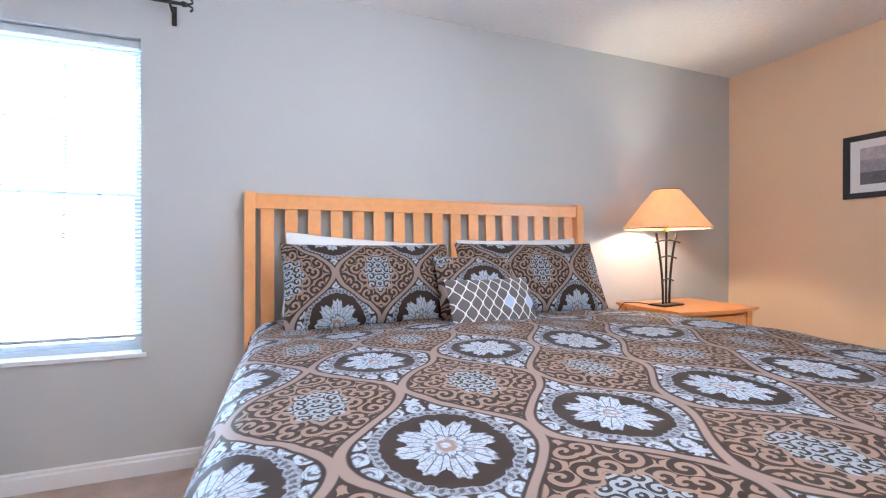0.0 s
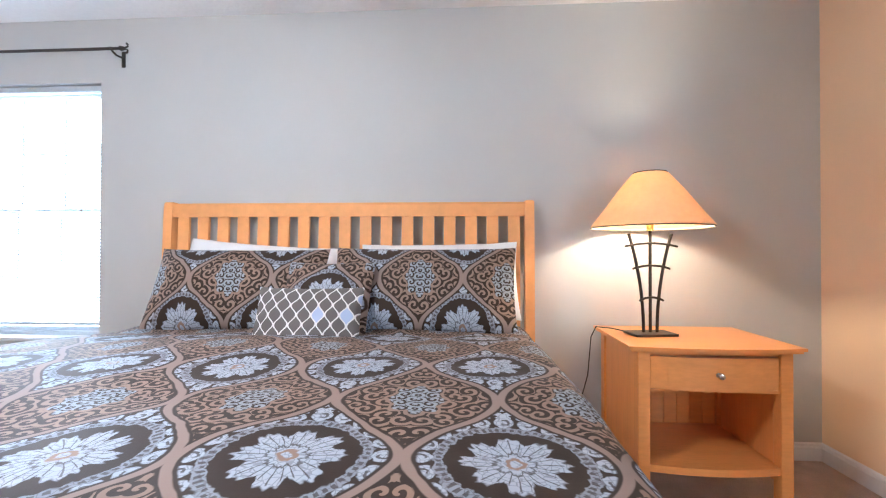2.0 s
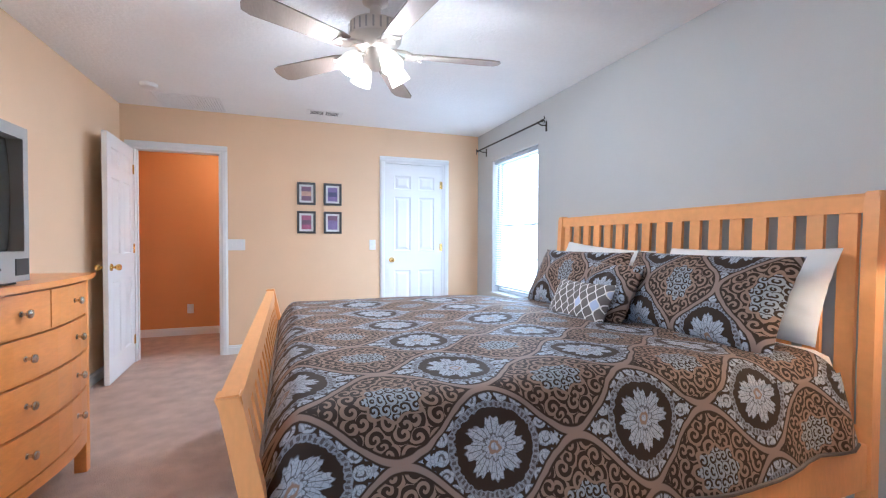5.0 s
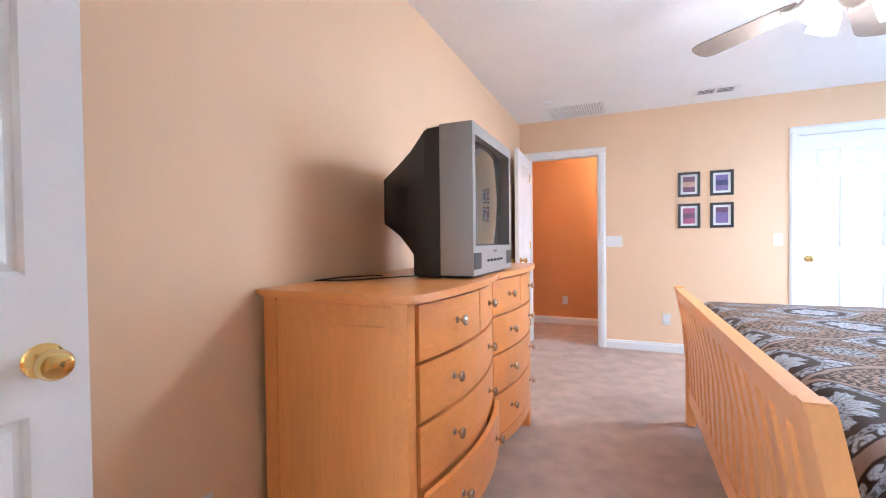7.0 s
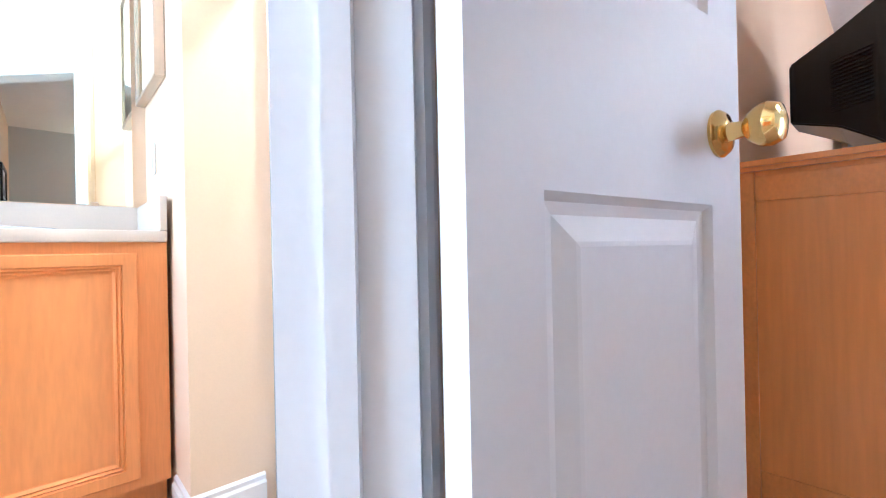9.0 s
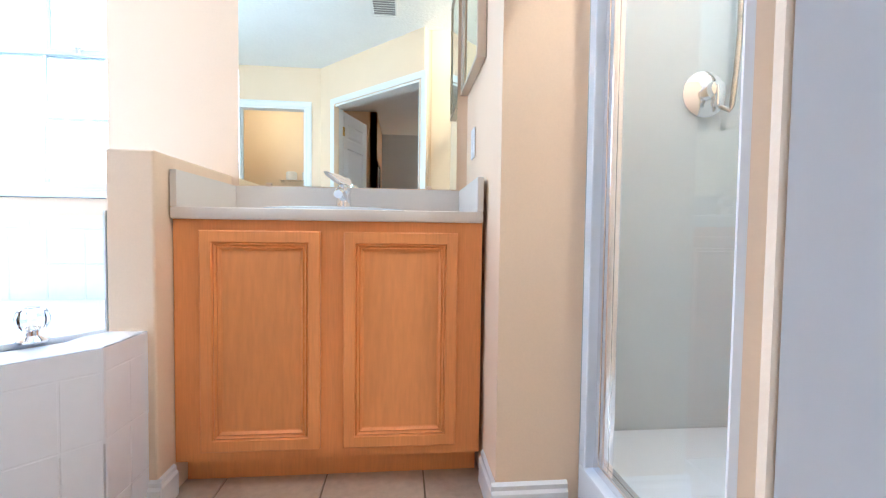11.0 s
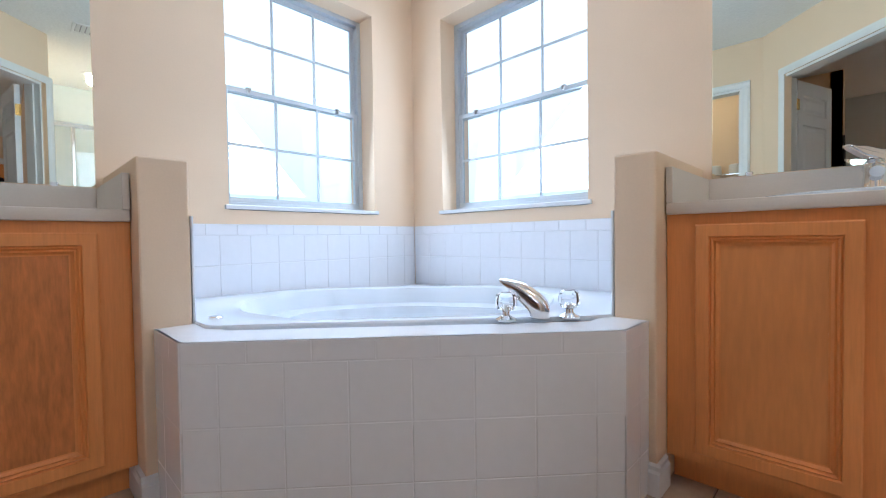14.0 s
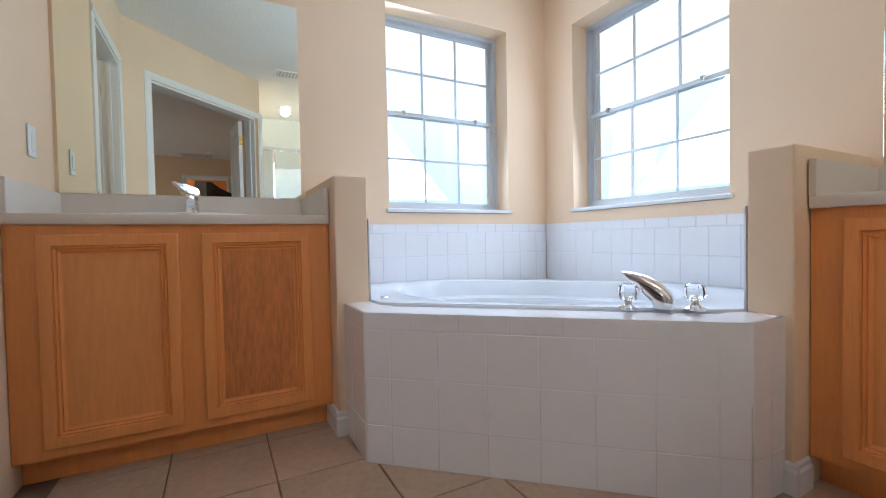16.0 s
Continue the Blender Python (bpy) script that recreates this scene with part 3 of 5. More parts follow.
    leaf = curls(far.outputs[0], 21.0 / k, 12.0, 0.6)
    plume = N.m("MULTIPLY", N.m("SUBTRACT", 1.0, N.step(r, 0.152 * k, 0.002)), N.step(leaf, 0.3, 0.25))
    blue = N.m("MINIMUM", 1.0, N.m("ADD", N.m("ADD", flower, N.m("MULTIPLY", ringm, N.m("SUBTRACT", 0.62, N.m("MULTIPLY", beads, 0.45)))), N.m("MAXIMUM", scal, plume)))
    med = N.mix(N.m("MULTIPLY", blue, N.m("SUBTRACT", 1.0, lines)), BROWN, BLUE)
    med = N.mix(core, med, TAN)
    # scrollwork field, mirrored about its axis
    mirrored = nt.nodes.new("ShaderNodeCombineXYZ")
    N.put(mirrored.inputs[0], N.m("MULTIPLY", N.m("ABSOLUTE", su), cw))
    N.put(mirrored.inputs[1], N.m("MULTIPLY", sv, ch))
    scroll = curls(mirrored.outputs[0], 23.0 / k, 14.0, 0.65)
    x2, y2 = N.m("MULTIPLY", su, cw), N.m("MULTIPLY", sv, ch * 0.72)
    r2 = N.m("SQRT", N.m("ADD", N.m("MULTIPLY", x2, x2), N.m("MULTIPLY", y2, y2)))
    th2 = N.m("ARCTAN2", y2, x2)
    motif = N.m("DIVIDE", r2, N.m("MULTIPLY_ADD", N.m("COSINE", N.m("MULTIPLY", th2, 8.0)), 0.006 * k, 0.052 * k))
    rose = curls(mirrored.outputs[0], 38.0 / k, 12.0, 0.3)
    inmot = N.step(motif, 1.0, 0.03)
    rim = N.m("MULTIPLY", N.step(N.m("ABSOLUTE", N.m("SUBTRACT", motif, 1.12)), 0.06, 0.02), 1.0)
    fld = N.mix(N.step(scroll, -0.12, 0.22), BROWN, TAN)
    fld = N.mix(rim, fld, TAN)
    fld = N.mix(inmot, fld, N.mix(N.step(rose, 0.15, 0.25), BROWN, (0.30, 0.33, 0.37)))
    col = N.mix(inside, fld, med)
    # dark gap and the band itself, with woven ribs
    col = N.mix(N.step(N.m("ABSOLUTE", d), 0.050, 0.008), col, BROWN)
    rib = N.m("MULTIPLY_ADD", N.m("SINE", N.m("MULTIPLY", v, 420.0)), 0.12, 0.88)
    band = N.mix(rib, TAN, BAND)
    col = N.mix(N.step(N.m("ABSOLUTE", d), 0.027, 0.006), col, band)
    nt.links.new(col, b.inputs["Base Color"])
    b.inputs["Roughness"].default_value = 0.62
    b.inputs["Specular IOR Level"].default_value = 0.16
    weave = nt.nodes.new("ShaderNodeTexNoise")
    weave.inputs["Scale"].default_value = 340.0
    nt.links.new(tc.outputs[source], weave.inputs["Vector"])
    bw = nt.nodes.new("ShaderNodeRGBToBW")
    nt.links.new(col, bw.inputs[0])
    bp = nt.nodes.new("ShaderNodeBump")
    bp.inputs["Strength"].default_value, bp.inputs["Distance"].default_value = 0.35, 0.002
    nt.links.new(N.m("MULTIPLY_ADD", weave.outputs[0], 0.4, N.m("MULTIPLY", bw.outputs[0], 1.5)), bp.inputs["Height"])
    nt.links.new(bp.outputs[0], b.inputs["Normal"])
    return mat


DAMASK = damask("brown and blue damask", "UV", 0.344, 0.510, 1.321, 1.444, 0.055)
SHAM = damask("brown and blue damask sham", "Object", 0.40, 0.46, 0.2, -0.20)
EURO = damask("brown and blue damask square sham", "Object", 0.40, 0.46, 0.02, -0.02)

LATTICE = bpy.data.materials.new("grey and white lattice weave")
LATTICE.use_nodes = True
nt = LATTICE.node_tree
N = Nodes(nt)
tc, sep = nt.nodes.new("ShaderNodeTexCoord"), nt.nodes.new("ShaderNodeSeparateXYZ")
nt.links.new(tc.outputs["Object"], sep.inputs[0])
u, v = N.m("DIVIDE", sep.outputs[0], 0.056), N.m("DIVIDE", sep.outputs[1], 0.080)
pu = N.m("SUBTRACT", N.m("FRACT", N.m("ADD", u, 20.5)), 0.5)
pv = N.m("SUBTRACT", N.m("FRACT", N.m("ADD", v, 20.5)), 0.5)
d = N.m("ABSOLUTE", N.m("SUBTRACT", N.m("ABSOLUTE", pu), N.m("MULTIPLY_ADD", N.m("COSINE", N.m("MULTIPLY", pv, math.tau)), 0.22, 0.25)))
ids = nt.nodes.new("ShaderNodeCombineXYZ")
N.put(ids.inputs[0], N.m("FLOOR", N.m("ADD", u, 20.5)))
N.put(ids.inputs[1], N.m("FLOOR", N.m("ADD", v, 20.5)))
wn2 = nt.nodes.new("ShaderNodeTexWhiteNoise")
nt.links.new(ids.outputs[0], wn2.inputs["Vector"])
pick = N.m("MULTIPLY", N.m("GREATER_THAN", wn2.outputs[0], 0.88), N.m("LESS_THAN", N.m("ABSOLUTE", pu), N.m("MULTIPLY_ADD", N.m("COSINE", N.m("MULTIPLY", pv, math.tau)), 0.22, 0.25)))
col = N.mix(pick, (0.125, 0.110, 0.105), (0.40, 0.48, 0.66))
col = N.mix(N.step(d, 0.055, 0.012), col, (0.68, 0.67, 0.66))
nt.links.new(col, nt.nodes["Principled BSDF"].inputs["Base Color"])
nt.nodes["Principled BSDF"].inputs["Roughness"].default_value = 0.75

BX0, BX1 = -0.128, 1.960                    # outer faces of the posts
HBY, FBY = 2.615, 0.385
bed = thing("bed", pose(0, 0, 0), "king-size honey maple slatted sleigh bed with a made-up mattress", "bed")


def curved_post(bm, x0, x1, y, top, lean, z0=0.0, w=0.055):
    """A square post that leans out and rolls over at the top."""
    pts = [(y - w / 2, z0), (y - w / 2, top * 0.45), (y - w / 2 + lean * 0.35, top * 0.75), (y - w / 2 + lean, top - 0.03), (y - w / 2 + lean * 1.2 , top), (y + w / 2 + lean * 1.25, top + 0.002),
           (y + w / 2 + lean * 1.15, top - 0.03), (y + w / 2 + lean * 0.45, top * 0.75), (y + w / 2, top * 0.45), (y + w / 2, z0)]
    prism(bm, pts, "x", x0, x1)
    bmesh.ops.bevel(bm, geom=list(bm.edges), offset=0.004, segments=2, affect="EDGES")


for y, top, lean, nm, nslat in ((HBY, 1.395, 0.022, "headboard", 17), (FBY + 0.02, 0.868, -0.055, "footboard", 17)):
    for x0, x1 in ((BX0, BX0 + 0.05), (BX1 - 0.05, BX1)):
        bm = bmesh.new()
        curved_post(bm, x0, x1, y, top, lean)
        part("post", bm, BEDWOOD, bed, smooth=True)
    bm = bmesh.new()
    a, b = BX0 + 0.048, BX1 - 0.048
    dy = lean * 1.1
    prism(bm, [(y - 0.016 + dy * 0.9, top - 0.085), (y - 0.02 + dy, top - 0.02), (y - 0.024 + dy * 1.05, top - 0.008), (y + 0.022 + dy * 1.05, top - 0.008), (y + 0.018 + dy, top - 0.02), (y + 0.014 + dy * 0.9, top - 0.085)], "x", a, b)
    part("top_rail", bm, BEDWOOD, bed)
    low = 0.45 if nm == "headboard" else 0.24
    bm = bmesh.new()
    box(bm, a, b, y - 0.014, y + 0.014, low - 0.09, low, 0.003)
    part("lower_rail", bm, BEDWOOD, bed)
    pitch = (b - a) / nslat
    for k in range(nslat):
        xc = a + (k + 0.5) * pitch
        bm = bmesh.new()
        prism(bm, [(y - 0.010, low - 0.005), (y - 0.010 + dy * 0.25, top * 0.65), (y - 0.010 + dy * 0.9, top - 0.084), (y + 0.010 + dy * 0.9, top - 0.084), (y + 0.010 + dy * 0.25, top * 0.65), (y + 0.010, low - 0.005)], "x", xc - 0.032, xc + 0.032)
        part("slat", bm, BEDWOOD, bed)
for x in (BX0 + 0.01, BX1 - 0.032):
    part("side_rail", boxes((x, x + 0.022, FBY + 0.03, HBY - 0.03, 0.22, 0.40), bevel=0.003), BEDWOOD, bed)
part("box_spring", boxes((-0.05, 1.88, 0.44, 2.58, 0.26, 0.50), bevel=0.03), LINEN, bed, "white fabric box spring", True)
part("mattress", boxes((-0.035, 1.86, 0.46, 2.58, 0.50, 0.742), bevel=0.06), LINEN, bed, "white mattress", True)


def comforter():
    """A quilt sheet laid over the mattress: top, rounded edges and hanging sides, with soft folds."""
    me = bpy.data.meshes.new("comforter")
    xa, xb, R, top = -0.090, 1.915, 0.10, 0.79
    drop = 0.27
    flat = xb - xa - 2 * R
    arc = R * math.pi / 2
    total = 2 * drop + 2 * arc + flat
    ns, ny = 150, 120
    y0, y1 = 0.395, 2.47
    verts, uvs = [], []
    for j in range(ny + 1):
        y = y0 + (y1 - y0) * j / ny
        for i in range(ns + 1):
            sl = total * i / ns
            t = sl - drop - arc                      # 0 at the start of the flat top
            side = 0
            hang = 0.0
            if t < -arc:
                side, hang = -1, -t - arc
                x, z = xa, top - R - hang
            elif t < 0:
                a = -t / R
                x, z = xa + R - R * math.sin(a), top - R + R * math.cos(a)
            elif t <= flat:
                x, z = xa + R + t, top
            elif t <= flat + arc:
                a = (t - flat) / R
                x, z = xb - R + R * math.sin(a), top - R + R * math.cos(a)
            else:
                side, hang = 1, t - flat - arc
                x, z = xb, top - R - hang
            n1 = noise.noise((x * 1.7, y * 1.7, 3.1)) * 0.016 + noise.noise((x * 6.0, y * 3.2, 1.7)) * 0.0055 + noise.noise((x * 3.0 + y * 9.0, y * 2.0, 7.7)) * 0.005
            if side:
                short = 0.03 * math.sin(y * 2.3 + side) * (hang / drop)
                z += short
                x += side * (0.065 if side > 0 else 0.04) * (hang / drop) + side * hang / drop * 0.018 * math.sin(y * 11 + noise.noise((y * 2.0, 0.3, 0)) * 4)
                x += side * n1 * 0.5
            else:
                z -= 0.036 * min(1.0, max(0.0, (y - 1.65) / 0.45)) ** 1.5
                z += n1 + 0.012 * math.sin(math.pi * min(1, max(0, (x - xa) / (xb - xa))))
            yy = y
            e = (y - y0) / 0.10
            if e < 1:
                z -= 0.12 * (1 - e) ** 2
            f = (y1 - y) / 0.06
            if f < 1 and not side:
                z -= 0.02 * (1 - f) ** 2
            verts.append((x, yy, z))
            uvs.append((xa + R + t, y))
    faces = []
    w = ns + 1
    for j in range(ny):
        for i in range(ns):
            faces.append((j * w + i, j * w + i + 1, (j + 1) * w + i + 1, (j + 1) * w + i))
    me.from_pydata(verts, [], faces)
    lay = me.uv_layers.new(name="cloth")
    for lp in me.loops:
        lay.data[lp.index].uv = uvs[lp.vertex_index]
    for p in me.polygons:
        p.use_smooth = True
    me.materials.append(DAMASK)
    ob = new("comforter", me)
    sol = ob.modifiers.new("thickness", "SOLIDIFY")
    sol.thickness, sol.offset = 0.016, -1
    for edge in ([j * w for j in range(0, ny + 1, 4)], [j * w + ns for j in range(0, ny + 1, 4)], list(range(0, w, 5))):
        bm = bmesh.new()
        tube(bm, [verts[k] for k in edge], 0.007, 8)
        part("hem", bm, FABRIC, ob, "dark brown piped hem", True)
    return tagged(ob, "brown damask comforter with blue medallions spread over the bed", "comforter")


comforter()


def pillow(name, m, w, h, t, mat, label, group="", flange=0.0, ex=2.6):
    bm = bmesh.new()
    n = 28
    grid = {}
    for sg in (1, -1):
        for i in range(n + 1):
            for j in range(n + 1):
                a, b = 2 * i / n - 1, 2 * j / n - 1
                a, b = math.sin(a * math.pi / 2) * 0.35 + a * 0.65, math.sin(b * math.pi / 2) * 0.35 + b * 0.65
                if sg < 0 and (i in (0, n) or j in (0, n)):
                    grid[sg, i, j] = grid[1, i, j]
                    continue
                bulge = max(0.0, (1 - abs(a) ** ex) * (1 - abs(b) ** ex)) ** 0.55
                pinch = 1 - 0.035 * (1 - b * b) * abs(a) ** 3
                pinch2 = 1 - 0.07 * (1 - a * a) * abs(b) ** 3
                z = sg * t / 2 * bulge + noise.noise((a * 2.1 + w * 5, b * 2.3, sg * 1.3 + h)) * 0.016 * bulge + noise.noise((a * 6, b * 6, h * 9)) * 0.004
                grid[sg, i, j] = bm.verts.new((a * w / 2 * pinch, b * h / 2 * pinch2, z))
        for i in range(n):
            for j in range(n):
                bm.faces.new((grid[sg, i, j], grid[sg, i + 1, j], grid[sg, i + 1, j + 1], grid[sg, i, j + 1]))
    ob = part(name, bm, mat, smooth=True)
    ob.matrix_world = m
    return tagged(ob, label, "pillow", group)


pillow("pillow", pose(0.475, 2.50, 0.955, 66, 4, 2), 0.84, 0.45, 0.15, LINEN, "plain white pillow leaning on the headboard", "white pillows")
pillow("pillow", pose(1.445, 2.50, 0.965, 66, -1, -1), 0.84, 0.43, 0.15, LINEN, "plain white pillow leaning on the headboard", "white pillows")
pillow("sham_pillow", pose(0.475, 2.315, 0.925, 64, 0, 3), 0.86, 0.45, 0.19, SHAM, "king pillow in a brown and blue damask sham", "damask shams")
pillow("sham_pillow", pose(1.385, 2.315, 0.930, 65, 0, -2), 0.90, 0.45, 0.19, SHAM, "king pillow in a brown and blue damask sham", "damask shams")
pillow("square_pillow", pose(0.965, 2.17, 0.895, 64, 0, -4), 0.42, 0.38, 0.14, EURO, "square damask throw pillow with a blue medallion")
pillow("throw_pillow", pose(0.955, 1.985, 0.838, 64, 0, 3), 0.44, 0.28, 0.13, LATTICE, "small grey throw pillow with white lattice pattern")


# ---- bedroom furniture ----
def bow(bm, x0, x1, yb, y0, sag, z0, z1, n=14, swells=1):
    """A slab whose back is straight at yb and whose front swells out from y0 by sag (positive y), once or twice."""
    pts = [(x0, yb)] + [(x0 + (x1 - x0) * k / n, y0 + sag * (1 - (2 * (k / n * swells % 1.0) - 1) ** 2)) for k in range(n + 1)] + [(x1, yb)]
    prism(bm, pts, "z", z0, z1)


def bow_y(x, X0, X1, y0, sag):
    """The front's depth at x: one swell for each column of drawers."""
    q = 2 * ((x - X0) / (X1 - X0) * 2 % 1.0) - 1
    return y0 + sag * (1 - q * q)


def drawer_front(x0, x1, z0, z1, X0, X1, y0, sag, t=0.018, n=6):
    """A drawer front that follows the piece's bowed front."""
    bm = bmesh.new()
    xs = [x0 + (x1 - x0) * k / n for k in range(n + 1)]
    prism(bm, [(x, bow_y(x, X0, X1, y0, sag)) for x in xs] + [(x, bow_y(x, X0, X1, y0, sag) - t) for x in xs[::-1]], "z", z0, z1)
    return bm


def pull(parent, x, y, z, turn=0.0):
    bm = bmesh.new()
    lathe(bm, [(0.012, 0), (0.011, 0.003), (0.006, 0.006), (0.006, 0.018), (0.014, 0.022), (0.0175, 0.028), (0.015, 0.034), (0.006, 0.037)], (x, y, z), 16, pose(0, 0, 0, -90, 0, turn))
    return part("knob", bm, NICKEL, parent, "brushed nickel knob", True)


DX0, DX1 = 0.24, 1.89
dr = thing("dresser", pose(0, 0, 0), "honey maple double bow-front dresser, one bottom drawer ajar", "dresser")
DY0, DSAG, DYB = -0.528, 0.055, -1.045
bm = bmesh.new()
bow(bm, DX0 - 0.02, DX1 + 0.02, DYB - 0.012, DY0 + 0.030, 0.045, 0.998, 1.022, 32, 2)
es = [e for e in bm.edges if abs(e.verts[0].co.z - e.verts[1].co.z) < 1e-5 and e.verts[0].co.z < 1.01]
bmesh.ops.bevel(bm, geom=es, offset=0.010, segments=2, affect="EDGES")
part("top", bm, WOOD, dr, "maple top with bevelled edge")
bm = bmesh.new()
bow(bm, DX0 + 0.02, DX1 - 0.02, DYB + 0.01, DY0 - 0.03, DSAG, 0.215, 0.998, 32, 2)
part("carcass", bm, WOOD, dr)
for x in (DX0, DX1 - 0.045):
    for y0, y1 in ((DYB, DYB + 0.05), (DY0 - 0.05, DY0 + 0.004)):
        bm = bmesh.new()
        box(bm, x, x + 0.045, y0, y1, 0.0, 0.998, 0.003)
        part("leg", bm, WOOD, dr)
for x in (DX0 + 0.008, DX1 - 0.026):
    pl = part("side_panel", boxes((x, x + 0.018, DYB + 0.05, DY0 - 0.05, 0.19, 0.998)), WOODV, dr)
xr = DX1 - 0.008
for z0, z1 in ((0.925, 0.987), (0.19, 0.27)):
    part("side_rail", boxes((xr - 0.002, xr + 0.004, DYB + 0.05, DY0 - 0.05, z0, z1), bevel=0.0015), WOOD, dr)
bm = bmesh.new()
n = 32
xs = [DX0 + 0.045 + (DX1 - DX0 - 0.09) * k / n for k in range(n + 1)]
front = [(x, bow_y(x, DX0, DX1, DY0, DSAG) - 0.004) for x in xs]
u0 = [bm.verts.new((x, y, 0.205 - 0.045 * (2 * k / n - 1) ** 2)) for k, (x, y) in enumerate(front)]
u1 = [bm.verts.new((x, y, 0.252)) for x, y in front]
w0 = [bm.verts.new((v.co.x, v.co.y - 0.02, v.co.z)) for v in u0]
w1 = [bm.verts.new((v.co.x, v.co.y - 0.02, v.co.z)) for v in u1]
for k in range(n):
    bm.faces.new((u0[k], u0[k + 1], u1[k + 1], u1[k]))
    bm.faces.new((w0[k], w1[k], w1[k + 1], w0[k + 1]))
    bm.faces.new((u0[k], w0[k], w0[k + 1], u0[k + 1]))
    bm.faces.new((u1[k], u1[k + 1], w1[k + 1], w1[k]))
part("apron", bm, WOOD, dr)
DI0, DI1 = DX0 + 0.052, DX1 - 0.052
mid = (DI0 + DI1) / 2
rows = [(0.826, 0.986), (0.648, 0.814), (0.462, 0.636), (0.262, 0.450)]
for r, (z0, z1) in enumerate(rows):
    spans = []
    for a, b in ((DI0, mid - 0.006), (mid + 0.006, DI1)):
        if r == 0:
            cut = a + (b - a) * (0.56 if a < mid - 0.1 else 0.44)
            spans += [(a, cut - 0.005, 1), (cut + 0.005, b, 1)]
        else:
            spans.append((a, b, 2))
    for a, b, count in spans:
        out = 0.028 if r == 3 and a > mid else 0.0          # one bottom drawer stands ajar
        dw = part("drawer", drawer_front(a, b, z0, z1, DX0, DX1, DY0 + out, DSAG), WOOD, dr)
        for k in range(count):
            x = (a + b) / 2 if count == 1 else a + (b - a) * (0.24 + 0.52 * k)
            pull(dw, x, bow_y(x, DX0, DX1, DY0 + out, DSAG) - 0.001, (z0 + z1) / 2 + 0.005)

NX0, NX1, NYF, NYB = 2.325, 2.955, 2.150, 2.655
ns = thing("nightstand", pose(0, 0, 0), "honey maple nightstand with one drawer and an open shelf", "nightstand")
bm = bmesh.new()
bow(bm, -NX1 - 0.05, -NX0 + 0.04, -NYB, -NYF + 0.01, 0.035, 0.692, 0.715)
bmesh.ops.rotate(bm, verts=bm.verts, cent=(0, 0, 0), matrix=Matrix.Rotation(math.pi, 3, "Z"))
es = [e for e in bm.edges if abs(e.verts[0].co.z - e.verts[1].co.z) < 1e-5 and e.verts[0].co.z < 0.7]
bmesh.ops.bevel(bm, geom=es, offset=0.010, segments=2, affect="EDGES")
part("top", bm, WOOD, ns, "maple top with bevelled edge")
for x in (NX0, NX1 - 0.05):
    for y in (NYF, NYB - 0.05):
        part("leg", boxes((x, x + 0.05, y, y + 0.05, 0, 0.692), bevel=0.003), WOOD, ns)
for x in (NX0 + 0.012, NX1 - 0.03):
    part("side_panel", boxes((x, x + 0.018, NYF + 0.05, NYB - 0.05, 0.13, 0.692)), WOODV, ns)
for k in range(8):
    w = (NX1 - NX0 - 0.10) / 8
    part("back_board", boxes((NX0 + 0.05 + w * k + 0.001, NX0 + 0.05 + w * (k + 1) - 0.001, NYB - 0.032, NYB - 0.02, 0.13, 0.692), bevel=0.002), WOOD, ns)
bm = bmesh.new()
xs = [NX0 + 0.045 + (NX1 - NX0 - 0.09) * k / 12 for k in range(13)]
prism(bm, [(x, NYF + 0.008 - 0.030 * (1 - (2 * k / 12 - 1) ** 2)) for k, x in enumerate(xs)] + [(xs[-1], NYB - 0.033), (xs[0], NYB - 0.033)], "z", 0.182, 0.212)
part("shelf", bm, WOOD, ns, "bow-fronted lower shelf")
part("drawer_rail", boxes((NX0 + 0.05, NX1 - 0.05, NYF + 0.012, NYB - 0.04, 0.520, 0.532), (NX0 + 0.05, NX1 - 0.05, NYF + 0.012, NYF + 0.03, 0.676, 0.692)), WOOD, ns)
dwb = bmesh.new()
xs = [NX0 + 0.053 + (NX1 - NX0 - 0.106) * k / 8 for k in range(9)]
prism(dwb, [(x, NYF + 0.008 - 0.032 * (1 - (2 * k / 8 - 1) ** 2)) for k, x in enumerate(xs)] + [(x, NYF + 0.03) for x in xs[::-1]], "z", 0.536, 0.672)
dw = part("drawer", dwb, WOOD, ns)
bm = bmesh.new()
lathe(bm, [(0.011, 0), (0.010, 0.003), (0.005, 0.006), (0.005, 0.014), (0.012, 0.018), (0.0145, 0.024), (0.012, 0.029), (0.005, 0.031)], ((NX0 + NX1) / 2, NYF - 0.024, 0.604), 16, pose(0, 0, 0, 90))
part("knob", bm, NICKEL, dw, "brushed nickel knob", True)

# table lamp
LX, LY, LZ = 2.482, 2.405, 0.716
SHADE = material("parchment lamp shade", (0.86, 0.64, 0.38), 0.8, var=0.10, scale=12, grain=40, bump=0.05)
nt = SHADE.node_tree
tr, mx = nt.nodes.new("ShaderNodeBsdfTranslucent"), nt.nodes.new("ShaderNodeMixShader")
tr.inputs[0].default_value = (0.92, 0.62, 0.32, 1)
mx.inputs[0].default_value = 0.30
nt.links.new(nt.nodes["Principled BSDF"].outputs[0], mx.inputs[1])
nt.links.new(tr.outputs[0], mx.inputs[2])
nt.links.new(mx.outputs[0], nt.nodes["Material Output"].inputs[0])
lamp = thing("table_lamp", pose(LX, LY, LZ, 0, 0, 8), "lit table lamp with wrought-iron stem and parchment empire shade", "lamp")
part("base", boxes((-0.105, 0.105, -0.062, 0.062, 0, 0.012), bevel=0.003), IRON, lamp)
